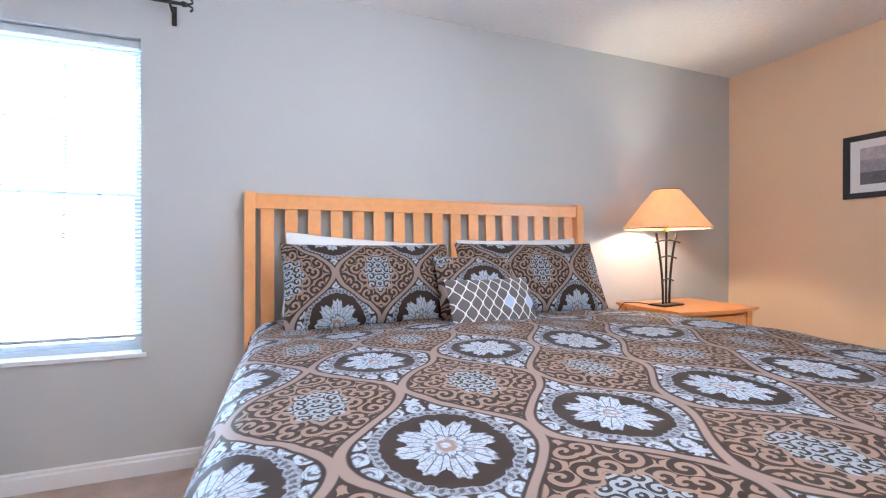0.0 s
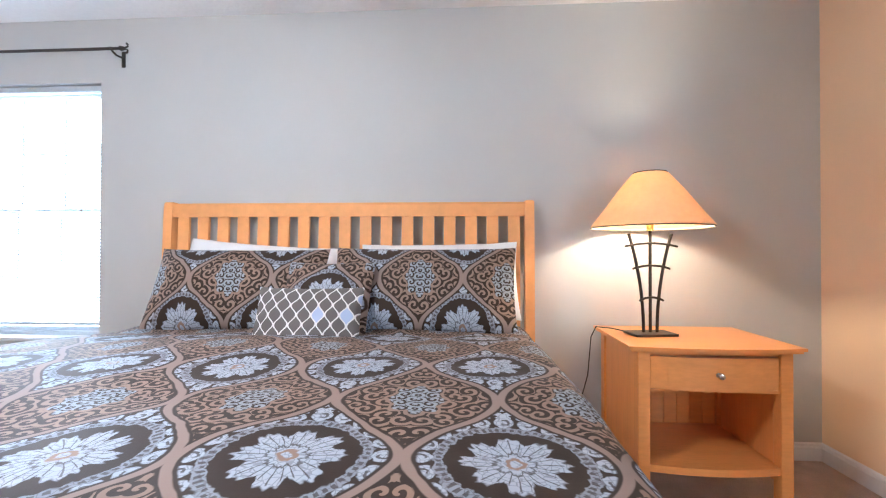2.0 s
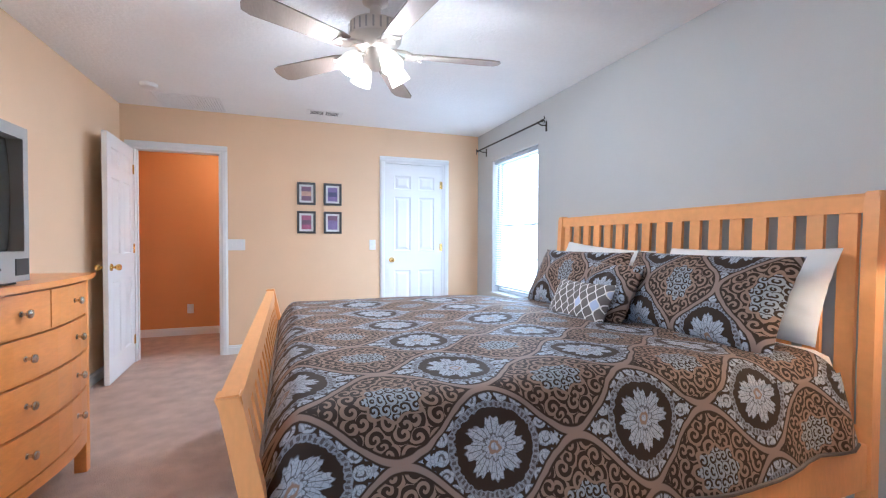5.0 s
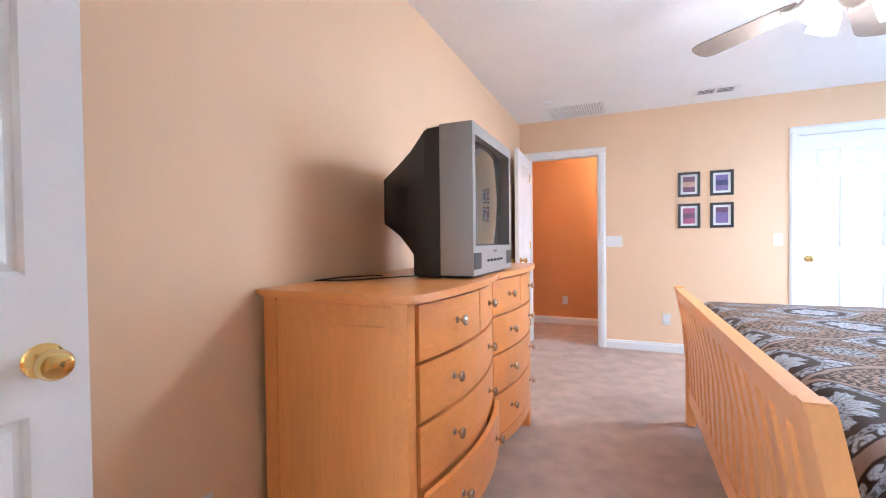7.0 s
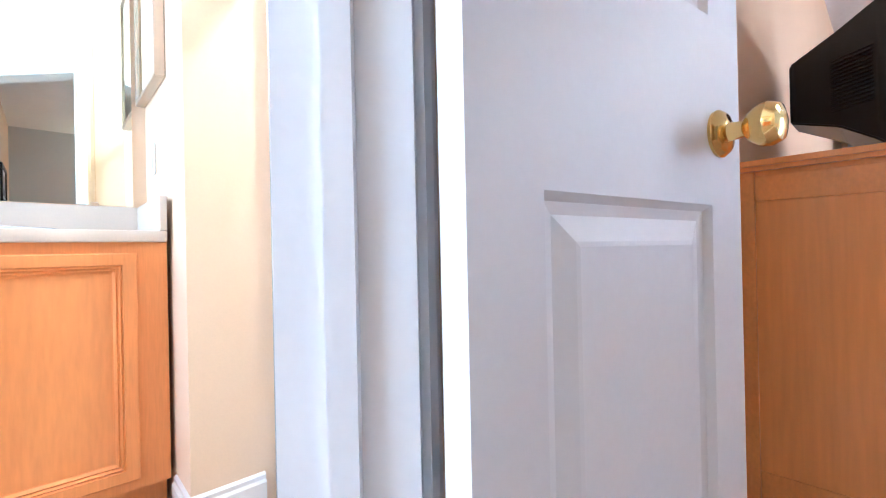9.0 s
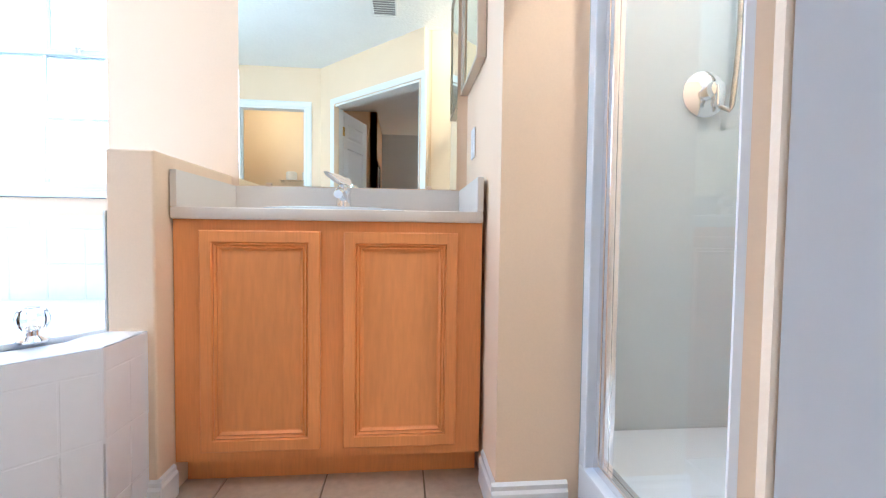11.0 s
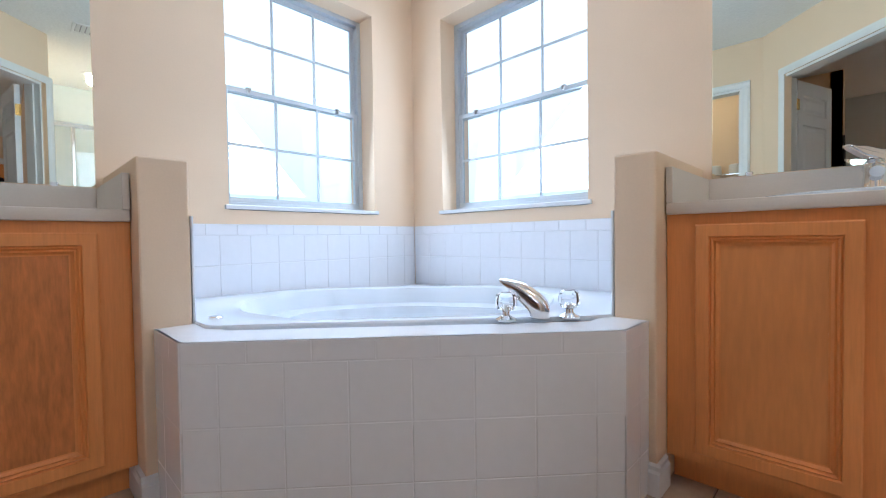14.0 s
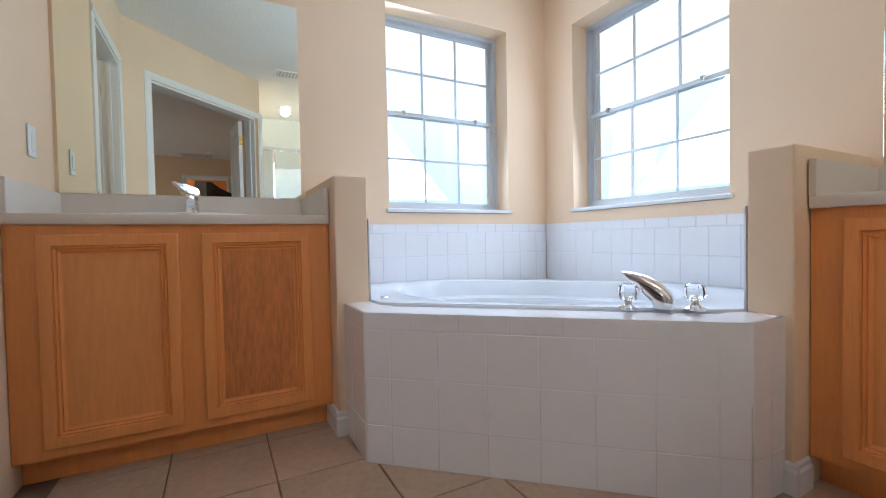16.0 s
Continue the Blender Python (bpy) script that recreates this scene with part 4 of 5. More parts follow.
for sx in (-1, 0, 1):
    bm = bmesh.new()
    tube(bm, [(sx * (0.034 + 0.074 * (k / 12) ** 2.0), 0, 0.012 + 0.475 * k / 12) for k in range(13)] if sx else [(0, 0, 0.012), (0, 0, 0.25), (0, 0, 0.53)], 0.0075, 10)
    part("rod", bm, IRON, lamp, "curved wrought-iron rod", True)
for z, w in ((0.165, 0.060), (0.318, 0.093), (0.425, 0.132)):
    bm = bmesh.new()
    tube(bm, [(w * q / 4, -0.011, z + 0.016 * (1 - (q / 4) ** 2)) for q in range(-4, 5)], 0.0055, 8)
    part("crossbar", bm, IRON, lamp, smooth=True)
bm = bmesh.new()
lathe(bm, [(0.016, 0.50), (0.016, 0.56), (0.022, 0.565), (0.022, 0.60)], n=16)
part("socket", bm, BRASS, lamp, smooth=True)
bm = bmesh.new()
nn = 40
prof = [(0.268, 0.515), (0.272, 0.525), (0.215, 0.60), (0.150, 0.69), (0.082, 0.775), (0.070, 0.782)]
rings = [[bm.verts.new((r * math.cos(k * math.tau / nn), r * math.sin(k * math.tau / nn), z)) for k in range(nn)] for r, z in prof]
for p, q in zip(rings, rings[1:]):
    for k in range(nn):
        bm.faces.new((p[k], p[(k + 1) % nn], q[(k + 1) % nn], q[k]))
sh = part("shade", bm, SHADE, lamp, "glowing amber parchment shade", True)
sh.modifiers.new("thickness", "SOLIDIFY").thickness = 0.002
bm = bmesh.new()
tube(bm, [(0.27 * math.cos(k * math.tau / 40), 0.27 * math.sin(k * math.tau / 40), 0.517) for k in range(41)], 0.003, 6)
tube(bm, [(0.074 * math.cos(k * math.tau / 24), 0.074 * math.sin(k * math.tau / 24), 0.781) for k in range(25)], 0.003, 6)
for k in range(3):
    tube(bm, [(0, 0, 0.76), (0.072 * math.cos(k * 2.1), 0.072 * math.sin(k * 2.1), 0.78)], 0.002, 6)
part("shade_rim", bm, IRON, lamp)
BULBGLASS = bpy.data.materials.new("lit bulb")
BULBGLASS.use_nodes = True
BULBGLASS.node_tree.nodes["Principled BSDF"].inputs["Emission Color"].default_value = (1.0, 0.72, 0.42, 1)
BULBGLASS.node_tree.nodes["Principled BSDF"].inputs["Emission Strength"].default_value = 6.0
bulb("lamp_bulb", (LX, LY, LZ + 0.655), LAMP_W, WARM, 0.035)

# lamp cord on the wall
bm = bmesh.new()
tube(bm, [(LX - 0.09, LY + 0.02, 0.722), (LX - 0.15, LY + 0.08, 0.73), (2.27, 2.56, 0.725), (2.262, 2.62, 0.66), (2.25, 2.64, 0.45), (2.2, 2.655, 0.25), (2.12, 2.665, 0.11), (2.02, 2.66, 0.02), (1.98, 2.655, 0.008)], 0.0032, 6)
tagged(part("lamp_cord", bm, BLACK, smooth=True), "thin black lamp cord hanging behind the nightstand", "cord")

# ---- television ----
tv = thing("television", pose(1.108, -0.50, 1.0225, 0, 0, 0), "silver and black tube television standing on the dresser", "television")
W2, H = 0.292, 0.598
bm = bmesh.new()
# bezel frame round the tube
for x0, x1, z0, z1 in ((-W2, W2, 0.0, 0.125), (-W2, W2, H - 0.045, H), (-W2, -W2 + 0.032, 0.125, H - 0.045), (W2 - 0.032, W2, 0.125, H - 0.045)):
    box(bm, x0, x1, -0.135, 0.0, z0 + (0.012 if z0 == 0 else 0), z1)
part("bezel", bm, SILVER, tv, "silver plastic front frame")
bm = bmesh.new()
nx, nz = 14, 12
sv = {}
for i in range(nx + 1):
    for j in range(nz + 1):
        a, b = 2 * i / nx - 1, 2 * j / nz - 1
        sv[i, j] = bm.verts.new((a * (W2 - 0.030), -0.052 + 0.036 * (1 - 0.65 * a * a - 0.35 * b * b), 0.123 + (b + 1) / 2 * (H - 0.166)))
for i in range(nx):
    for j in range(nz):
        bm.faces.new((sv[i, j], sv[i + 1, j], sv[i + 1, j + 1], sv[i, j + 1]))
SCREEN = material("dark glass tube", (0.035, 0.037, 0.036), 0.06, var=0.02, bump=0, Coat_Weight=0.6, Coat_Roughness=0.03)
part("screen", bm, SCREEN, tv, "dark curved glass screen", True)
part("screen_surround", boxes((-W2 + 0.03, W2 - 0.03, -0.075, -0.06, 0.12, H - 0.04)), BLACK, tv)
bm = bmesh.new()
secs = [(-0.135, W2 - 0.004, 0.0, H - 0.004), (-0.20, W2 - 0.006, 0.0, H - 0.008), (-0.29, 0.235, 0.10, H - 0.075), (-0.38, 0.175, 0.17, H - 0.115), (-0.50, 0.085, 0.222, 0.445), (-0.515, 0.08, 0.228, 0.437)]
loops = [[bm.verts.new((x, y, z)) for x, z in ((-w, a), (w, a), (w, b), (-w, b))] for y, w, a, b in secs]
for p, q in zip(loops, loops[1:]):
    for k in range(4):
        bm.faces.new((p[k], p[(k + 1) % 4], q[(k + 1) % 4], q[k]))
bm.faces.new(loops[0])
bm.faces.new(loops[-1])
bmesh.ops.bevel(bm, geom=list(bm.edges), offset=0.006, segments=2, affect="EDGES")
part("rear_housing", bm, BLACK, tv, "tapered black plastic back")
part("pedestal", boxes((-0.24, 0.24, -0.282, -0.14, 0.004, 0.20), bevel=0.008), BLACK, tv)
part("foot", boxes((-0.25, 0.25, -0.26, -0.02, 0.0, 0.014), bevel=0.004), BLACK, tv)
for sgx in (-1, 1):
    for k in range(14):
        z = 0.225 + k * 0.0125
        y0, y1 = -0.40 + 0.0 * k, -0.30
        bm = bmesh.new()
        v = [bm.verts.new(p) for p in ((sgx * 0.1605, y0, z), (sgx * 0.2315, y1, z), (sgx * 0.2315, y1, z + 0.005), (sgx * 0.1605, y0, z + 0.005))]
        v2 = [bm.verts.new((p.co.x + sgx * 0.006, p.co.y, p.co.z)) for p in v]
        bm.faces.new(v2)
        for q in range(4):
            bm.faces.new((v[q], v[(q + 1) % 4], v2[(q + 1) % 4], v2[q]))
        part("vent_rib", bm, BLACK, tv)
for x in (-W2 + 0.05, W2 - 0.05):
    part("speaker_grille", boxes((x - 0.042, x + 0.042, -0.002, 0.003, 0.035, 0.098), bevel=0.002), BLACK, tv)
part("badge", boxes((-0.022, 0.022, -0.001, 0.003, 0.098, 0.106), bevel=0.001), NICKEL, tv)
for x in (-0.10, -0.05, 0.0, 0.05, 0.10):
    part("button", boxes((x - 0.013, x + 0.013, -0.001, 0.004, 0.058, 0.068), bevel=0.0015), BLACK, tv)
bm = bmesh.new()
tube(bm, [(1.30, -0.70, 1.028), (1.40, -0.80, 1.027), (1.52, -0.87, 1.027), (1.62, -0.93, 1.027), (1.66, -1.0, 1.03), (1.64, -1.045, 1.026), (1.50, -1.03, 1.027), (1.36, -0.92, 1.027)], 0.003, 6)
tagged(part("television_cable", bm, BLACK, smooth=True), "thin black cable lying on the dresser top", "cable")


# ---- ceiling fan ----
FX, FY, FZ = 0.63, 0.90, 2.395
FANWHITE = material("antique white metal", (0.60, 0.55, 0.50), 0.35, var=0.06, grain=30, bump=0.05)
FANBLADE = material("washed oak blade", (0.24, 0.195, 0.165), 0.5, var=0.14, scale=3, grain=20, bump=0.04, stretch=(1, 8, 8))
FROST = bpy.data.materials.new("frosted white glass")
FROST.use_nodes = True
fb = FROST.node_tree.nodes["Principled BSDF"]
fb.inputs["Base Color"].default_value, fb.inputs["Roughness"].default_value = (0.9, 0.88, 0.84, 1), 0.4
fb.inputs["Emission Color"].default_value, fb.inputs["Emission Strength"].default_value = (1.0, 0.82, 0.62, 1), 1.3
fan = thing("ceiling_fan", pose(FX, FY, 0), "antique white five-blade ceiling fan with lit tulip lamps", "ceiling fan")
bm = bmesh.new()
lathe(bm, [(0.07, CEIL - 0.0005), (0.07, CEIL - 0.03), (0.03, CEIL - 0.055), (0.03, FZ - 0.02), (0.075, FZ - 0.03), (0.135, FZ - 0.045), (0.14, FZ - 0.12), (0.12, FZ - 0.145), (0.085, FZ - 0.17), (0.06, FZ - 0.175)], n=32)
part("motor_housing", bm, FANWHITE, fan, smooth=True)
for k in range(24):
    a = k * math.tau / 24
    bm = bmesh.new()
    box(bm, 0.1395, 0.1425, -0.005, 0.005, FZ - 0.11, FZ - 0.055)
    bmesh.ops.rotate(bm, verts=bm.verts, cent=(0, 0, 0), matrix=Matrix.Rotation(a, 3, "Z"))
    part("vent_slot", bm, SILVER, fan)
bm = bmesh.new()
lathe(bm, [(0.05, FZ - 0.17), (0.062, FZ - 0.19), (0.062, FZ - 0.23), (0.05, FZ - 0.25), (0.03, FZ - 0.275), (0.012, FZ - 0.285)], n=24)
part("light_hub", bm, FANWHITE, fan, smooth=True)
for k in range(5):
    a = radians(9 + 72 * k)
    rot = Matrix.Rotation(a, 3, "Z")
    bm = bmesh.new()
    for sy in (-1, 1):
        tube(bm, [(0.09, sy * 0.012, FZ - 0.165), (0.13, sy * 0.03, FZ - 0.18), (0.165, sy * 0.045, FZ - 0.19), (0.20, sy * 0.03, FZ - 0.196), (0.225, sy * 0.012, FZ - 0.198), (0.25, sy * 0.04, FZ - 0.198)], 0.008, 8)
    box(bm, 0.16, 0.25, -0.035, 0.035, FZ - 0.202, FZ - 0.197, 0.002)
    bmesh.ops.rotate(bm, verts=bm.verts, cent=(0, 0, 0), matrix=rot)
    part("blade_iron", bm, FANWHITE, fan, "scrolled blade bracket", True)
    bm = bmesh.new()
    out = [(0.19, -0.045), (0.24, -0.055), (0.64, -0.070), (0.685, -0.057), (0.70, -0.025), (0.70, 0.025), (0.685, 0.057), (0.64, 0.070), (0.24, 0.055), (0.19, 0.045)]
    prism(bm, out, "z", -0.004, 0.004)
    bmesh.ops.rotate(bm, verts=bm.verts, cent=(0, 0, 0), matrix=Matrix.Rotation(radians(12), 3, "X"))
    bmesh.ops.translate(bm, verts=bm.verts, vec=(0, 0, FZ - 0.190))
    bmesh.ops.rotate(bm, verts=bm.verts, cent=(0, 0, 0), matrix=rot)
    part("blade", bm, FANBLADE, fan)
for k in range(4):
    a = radians(20 + 90 * k)
    d = Vector((math.cos(a), math.sin(a), 0))
    bm = bmesh.new()
    z = FZ - 0.215
    tube(bm, [d * 0.05 + Vector((0, 0, z)), d * 0.085 + Vector((0, 0, z + 0.004)), d * 0.11 + Vector((0, 0, z - 0.012))], 0.008, 8)
    tilt = (d * 0.75 + Vector((0, 0, -1))).normalized().to_track_quat("Z", "Y").to_matrix().to_4x4()
    arm = part("lamp_arm", bm, FANWHITE, fan, smooth=True)
    bm = bmesh.new()
    base = d * 0.105 + Vector((0, 0, z - 0.01))
    n = 24
    prof = [(0.020, 0.0), (0.034, 0.012), (0.048, 0.04), (0.054, 0.075), (0.058, 0.105), (0.056, 0.107), (0.05, 0.075), (0.044, 0.04), (0.03, 0.014)]
    rings = [[bm.verts.new(Matrix.Translation(base) @ tilt @ Vector((r * math.cos(q * math.tau / n), r * math.sin(q * math.tau / n), h))) for q in range(n)] for r, h in prof]
    for p, q in zip(rings, rings[1:]):
        for j in range(n):
            bm.faces.new((p[j], p[(j + 1) % n], q[(j + 1) % n], q[j]))
    part("glass_shade", bm, FROST, fan, "glowing frosted tulip shade", True)
    at = Vector((FX, FY, 0)) + base + (tilt @ Vector((0, 0, 0.125)))
    bulb("fan_bulb", at, FAN_W, (1.0, 0.88, 0.77), 0.04)


# ---- unseen dome lights, added to brighten the hallway and the toilet room ----
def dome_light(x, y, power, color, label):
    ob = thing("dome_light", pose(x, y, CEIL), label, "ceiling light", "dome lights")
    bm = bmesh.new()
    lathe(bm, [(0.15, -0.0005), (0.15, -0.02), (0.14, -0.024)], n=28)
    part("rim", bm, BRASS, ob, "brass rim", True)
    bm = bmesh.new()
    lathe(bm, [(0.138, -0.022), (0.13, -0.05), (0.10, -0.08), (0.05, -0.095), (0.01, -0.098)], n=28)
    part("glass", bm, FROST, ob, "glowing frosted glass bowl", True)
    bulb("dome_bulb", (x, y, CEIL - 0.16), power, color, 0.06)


dome_light(-2.62, 0.1, 16.0, (1.0, 0.78, 0.5), "unseen frosted dome light added to light the hallway")
dome_light(4.75, 0.62, 14.0, (1.0, 0.82, 0.55), "unseen frosted dome light added to light the toilet room")


# ---- small wall and ceiling things ----
def picture(name, m, w, h, label, group, colors, border=0.024, mat_w=0.022, deep=0.02):
    """A framed print hung on a wall: local x along the wall, y into the room."""
    ob = thing(name, m, label, "picture", group)
    bm = bmesh.new()
    for x0, x1, z0, z1 in ((-w / 2, w / 2, h / 2 - border, h / 2), (-w / 2, w / 2, -h / 2, -h / 2 + border), (-w / 2, -w / 2 + border, -h / 2 + border, h / 2 - border), (w / 2 - border, w / 2, -h / 2 + border, h / 2 - border)):
        box(bm, x0, x1, 0.001, deep, z0, z1, 0.003)
    part("frame", bm, BLACK, ob, "black wooden frame")
    part("mount", boxes((-w / 2 + border, w / 2 - border, 0.002, 0.007, -h / 2 + border, h / 2 - border)), LINEN, ob, "white card mount")
    iw, ih = w / 2 - border - mat_w, h / 2 - border - mat_w
    n = len(colors)
    for k, c in enumerate(colors):
        part("print", boxes((-iw, iw, 0.007, 0.0085, -ih + 2 * ih * k / n, -ih + 2 * ih * (k + 1) / n)), c, ob)
    return ob


PR = [material("print " + n, c, 0.5, var=0.3, scale=30, grain=120, bump=0) for n, c in (("plum", (0.16, 0.08, 0.14)), ("violet", (0.20, 0.14, 0.34)), ("pink", (0.36, 0.10, 0.20)), ("sand", (0.55, 0.34, 0.26)), ("navy", (0.06, 0.06, 0.16)))]
for (y, z), cs in zip(((0.632, 1.712), (0.912, 1.712), (0.632, 1.397), (0.912, 1.397)), ((0, 3, 0), (1, 4, 1), (2, 0, 2), (1, 1, 0))):
    picture("framed_picture", pose(WX, y, z - 0.005, 0, 0, -90), 0.195, 0.245, "small black-framed print with a white mount on the peach wall", "four small prints", [PR[c] for c in cs])
GREYPR = [material("print landscape " + n, c, 0.5, var=0.3, scale=18, grain=70, bump=0) for n, c in (("dark", (0.12, 0.11, 0.13)), ("mid", (0.30, 0.28, 0.30)), ("light", (0.42, 0.38, 0.40)))]
picture("framed_picture", pose(EX, 1.62, 1.62, 0, 0, 90), 0.62, 0.40, "wide black-framed landscape print on the peach wall", "", GREYPR, 0.035, 0.05)


def plate(name, m, w, label, holes, kind_of):
    """A wall plate with toggles or sockets; local x along the wall, y into the room."""
    ob = thing(name, m, label, kind_of)
    part("plate", boxes((-w / 2, w / 2, 0.001, 0.006, -0.058, 0.058), bevel=0.002), TRIM, ob)
    for x in holes:
        if kind_of == "switch":
            part("toggle", boxes((x - 0.005, x + 0.005, 0.005, 0.014, -0.004, 0.014), bevel=0.001), TRIM, ob)
        elif kind_of == "rocker switch":
            part("rocker", boxes((x - 0.016, x + 0.016, 0.005, 0.009, -0.033, 0.033), bevel=0.001), TRIM, ob)
        else:
            for z in (-0.02, 0.02):
                part("socket", boxes((x - 0.016, x + 0.016, 0.005, 0.0085, z - 0.014, z + 0.014), bevel=0.002), TRIM, ob)
    return ob


plate("light_switch", pose(WX, -0.065, 1.145, 0, 0, -90), 0.165, "white triple light switch plate beside the entry door", (-0.046, 0, 0.046), "switch")
plate("light_switch", pose(WX, 1.36, 1.145, 0, 0, -90), 0.072, "white light switch plate beside the closet door", (0,), "switch")
plate("wall_outlet", pose(WX, 0.43, 0.34, 0, 0, -90), 0.072, "white power outlet low on the peach wall", (0,), "outlet")
plate("wall_outlet", pose(2.10, SY, 0.40, 0, 0, 0), 0.072, "white power outlet with a black plug beside the dresser", (0,), "outlet")
plate("wall_outlet", pose(-3.15, -0.72, 0.33, 0, 0, -90), 0.072, "white power outlet on the orange hallway wall", (0,), "outlet")
bm = bmesh.new()
box(bm, 2.087, 2.113, SY + 0.009, SY + 0.035, 0.365, 0.395, 0.005)
tube(bm, [(2.10, SY + 0.03, 0.38), (2.09, SY + 0.05, 0.36), (2.06, SY + 0.05, 0.28), (2.0, SY + 0.03, 0.20), (1.94, SY + 0.02, 0.17)], 0.0035, 6)
tagged(part("power_plug", bm, BLACK, smooth=True), "black plug and cord in the wall outlet", "plug")

def ceiling_grille(name, x, y, w, d, n, label, turn=0):
    ob = thing(name, pose(x, y, CEIL, 0, 0, turn), label, "vent")
    part("frame", boxes((-w / 2, w / 2, -d / 2, -d / 2 + 0.02, -0.008, -0.0005), (-w / 2, w / 2, d / 2 - 0.02, d / 2, -0.008, -0.0005), (-w / 2, -w / 2 + 0.02, -d / 2 + 0.02, d / 2 - 0.02, -0.008, -0.0005), (w / 2 - 0.02, w / 2, -d / 2 + 0.02, d / 2 - 0.02, -0.008, -0.0005), bevel=0.002), TRIM, ob)
    part("backing", boxes((-w / 2 + 0.02, w / 2 - 0.02, -d / 2 + 0.02, d / 2 - 0.02, -0.002, -0.0006)), BLACK if n == 0 else SILVER, ob)
    for k in range(n):
        y0 = -d / 2 + 0.02 + (d - 0.04) * (k + 0.5) / n
        bm = bmesh.new()
        hw = (d - 0.04) / n * 0.36
        prism(bm, [(y0 - hw, -0.0095), (y0 + hw, -0.003), (y0 + hw, -0.002), (y0 - hw, -0.008)], "x", -w / 2 + 0.02, w / 2 - 0.02)
        part("slat", bm, TRIM, ob)
    return ob


cv = ceiling_grille("ceiling_vent", -1.61, 0.80, 0.16, 0.36, 0, "white ceiling air register with two banks of slots")
for y in (-0.15, 0.0, 0.15):
    part("crossbar", boxes((-0.06, 0.06, y - 0.011, y + 0.011, -0.0075, -0.0025)), TRIM, cv)
for y in (-0.075, 0.075):
    for x in (-0.02, 0.02):
        part("slat", boxes((x - 0.004, x + 0.004, y - 0.064, y + 0.064, -0.0042, -0.0025)), TRIM, cv)
ceiling_grille("return_grille", -1.70, -0.42, 0.46, 0.56, 22, "large white return-air grille in the ceiling")
ceiling_grille("bath_ceiling_vent", 3.28, -1.46, 0.20, 0.30, 8, "white ceiling air register in the bathroom")
bm = bmesh.new()
lathe(bm, [(0.065, 0.0), (0.066, -0.012), (0.058, -0.03), (0.03, -0.036), (0.01, -0.036)], (-1.28, -0.65, CEIL), 28)
tagged(part("smoke_detector", bm, TRIM, smooth=True), "round white smoke detector on the ceiling", "smoke detector")


# ---- bathroom ----
def cabinet_door(parent, w, h, m, veneer, label):
    bm = bmesh.new()
    t = 0.019
    ring(bm, (-w / 2, w / 2, 0, h), [(0, 0), (0, t - 0.003), (0.004, t), (0.036, t), (0.0395, t - 0.007), (0.044, t - 0.002), (0.0495, t - 0.010), (0.054, t - 0.006), (0.061, t - 0.015), (0.066, t - 0.016)], 0.0, 1)
    ob = part("door", bm, OAK, parent)
    ob.matrix_local = m
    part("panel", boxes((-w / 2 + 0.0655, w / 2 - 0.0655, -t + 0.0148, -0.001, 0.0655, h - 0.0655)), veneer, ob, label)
    return ob


def vanity(name, m, w, depth, label, group, worn=False):
    """A two-door oak vanity; local x along its front from 0 to w, y to the back."""
    ob = thing(name, m, label, "vanity", group)
    part("body", boxes((0, w, 0.0, depth, 0.10, 0.868)), OAK, ob)
    part("toe_kick", boxes((0.0, w, 0.075, depth, 0.0, 0.10)), OAK, ob, "recessed oak toe kick")
    dw = (w - 0.082 * 2 - 0.072) / 2
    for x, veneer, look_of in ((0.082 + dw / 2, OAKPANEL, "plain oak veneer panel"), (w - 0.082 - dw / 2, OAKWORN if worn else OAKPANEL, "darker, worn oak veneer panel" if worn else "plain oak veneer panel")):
        cabinet_door(ob, dw, 0.700, pose(x, -0.001, 0.135), veneer, look_of)
    return ob


def countertop(name, m, w, depth, label, sink_x):
    ob = thing(name, m, label, "countertop")
    part("slab", boxes((0.001, w - 0.001, -0.022, depth, 0.868, 0.905), bevel=0.006), COUNTER, ob, "", True)
    part("backsplash", boxes((0.02, w - 0.02, depth - 0.02, depth - 0.001, 0.905, 1.018), bevel=0.002), COUNTER, ob)
    for x in (0.001, w - 0.021):
        part("side_splash", boxes((x, x + 0.02, -0.02, depth - 0.001, 0.905, 1.018), bevel=0.002), COUNTER, ob)
    bm = bmesh.new()
    n = 40
    prof = [(1.06, 0.905), (1.05, 0.914), (1.0, 0.917), (0.95, 0.911), (0.88, 0.9075), (0.5, 0.9065), (0.1, 0.906)]
    rings = [[bm.verts.new((sink_x + 0.25 * r * math.cos(k * math.tau / n), depth * 0.48 + 0.19 * r * math.sin(k * math.tau / n), z)) for k in range(n)] for r, z in prof]
    for p, q in zip(rings, rings[1:]):
        for k in range(n):
            bm.faces.new((p[k], p[(k + 1) % n], q[(k + 1) % n], q[k]))
    bm.faces.new(rings[-1])
    part("sink", bm, PORCELAIN, ob, "white oval drop-in sink", True)
    return ob


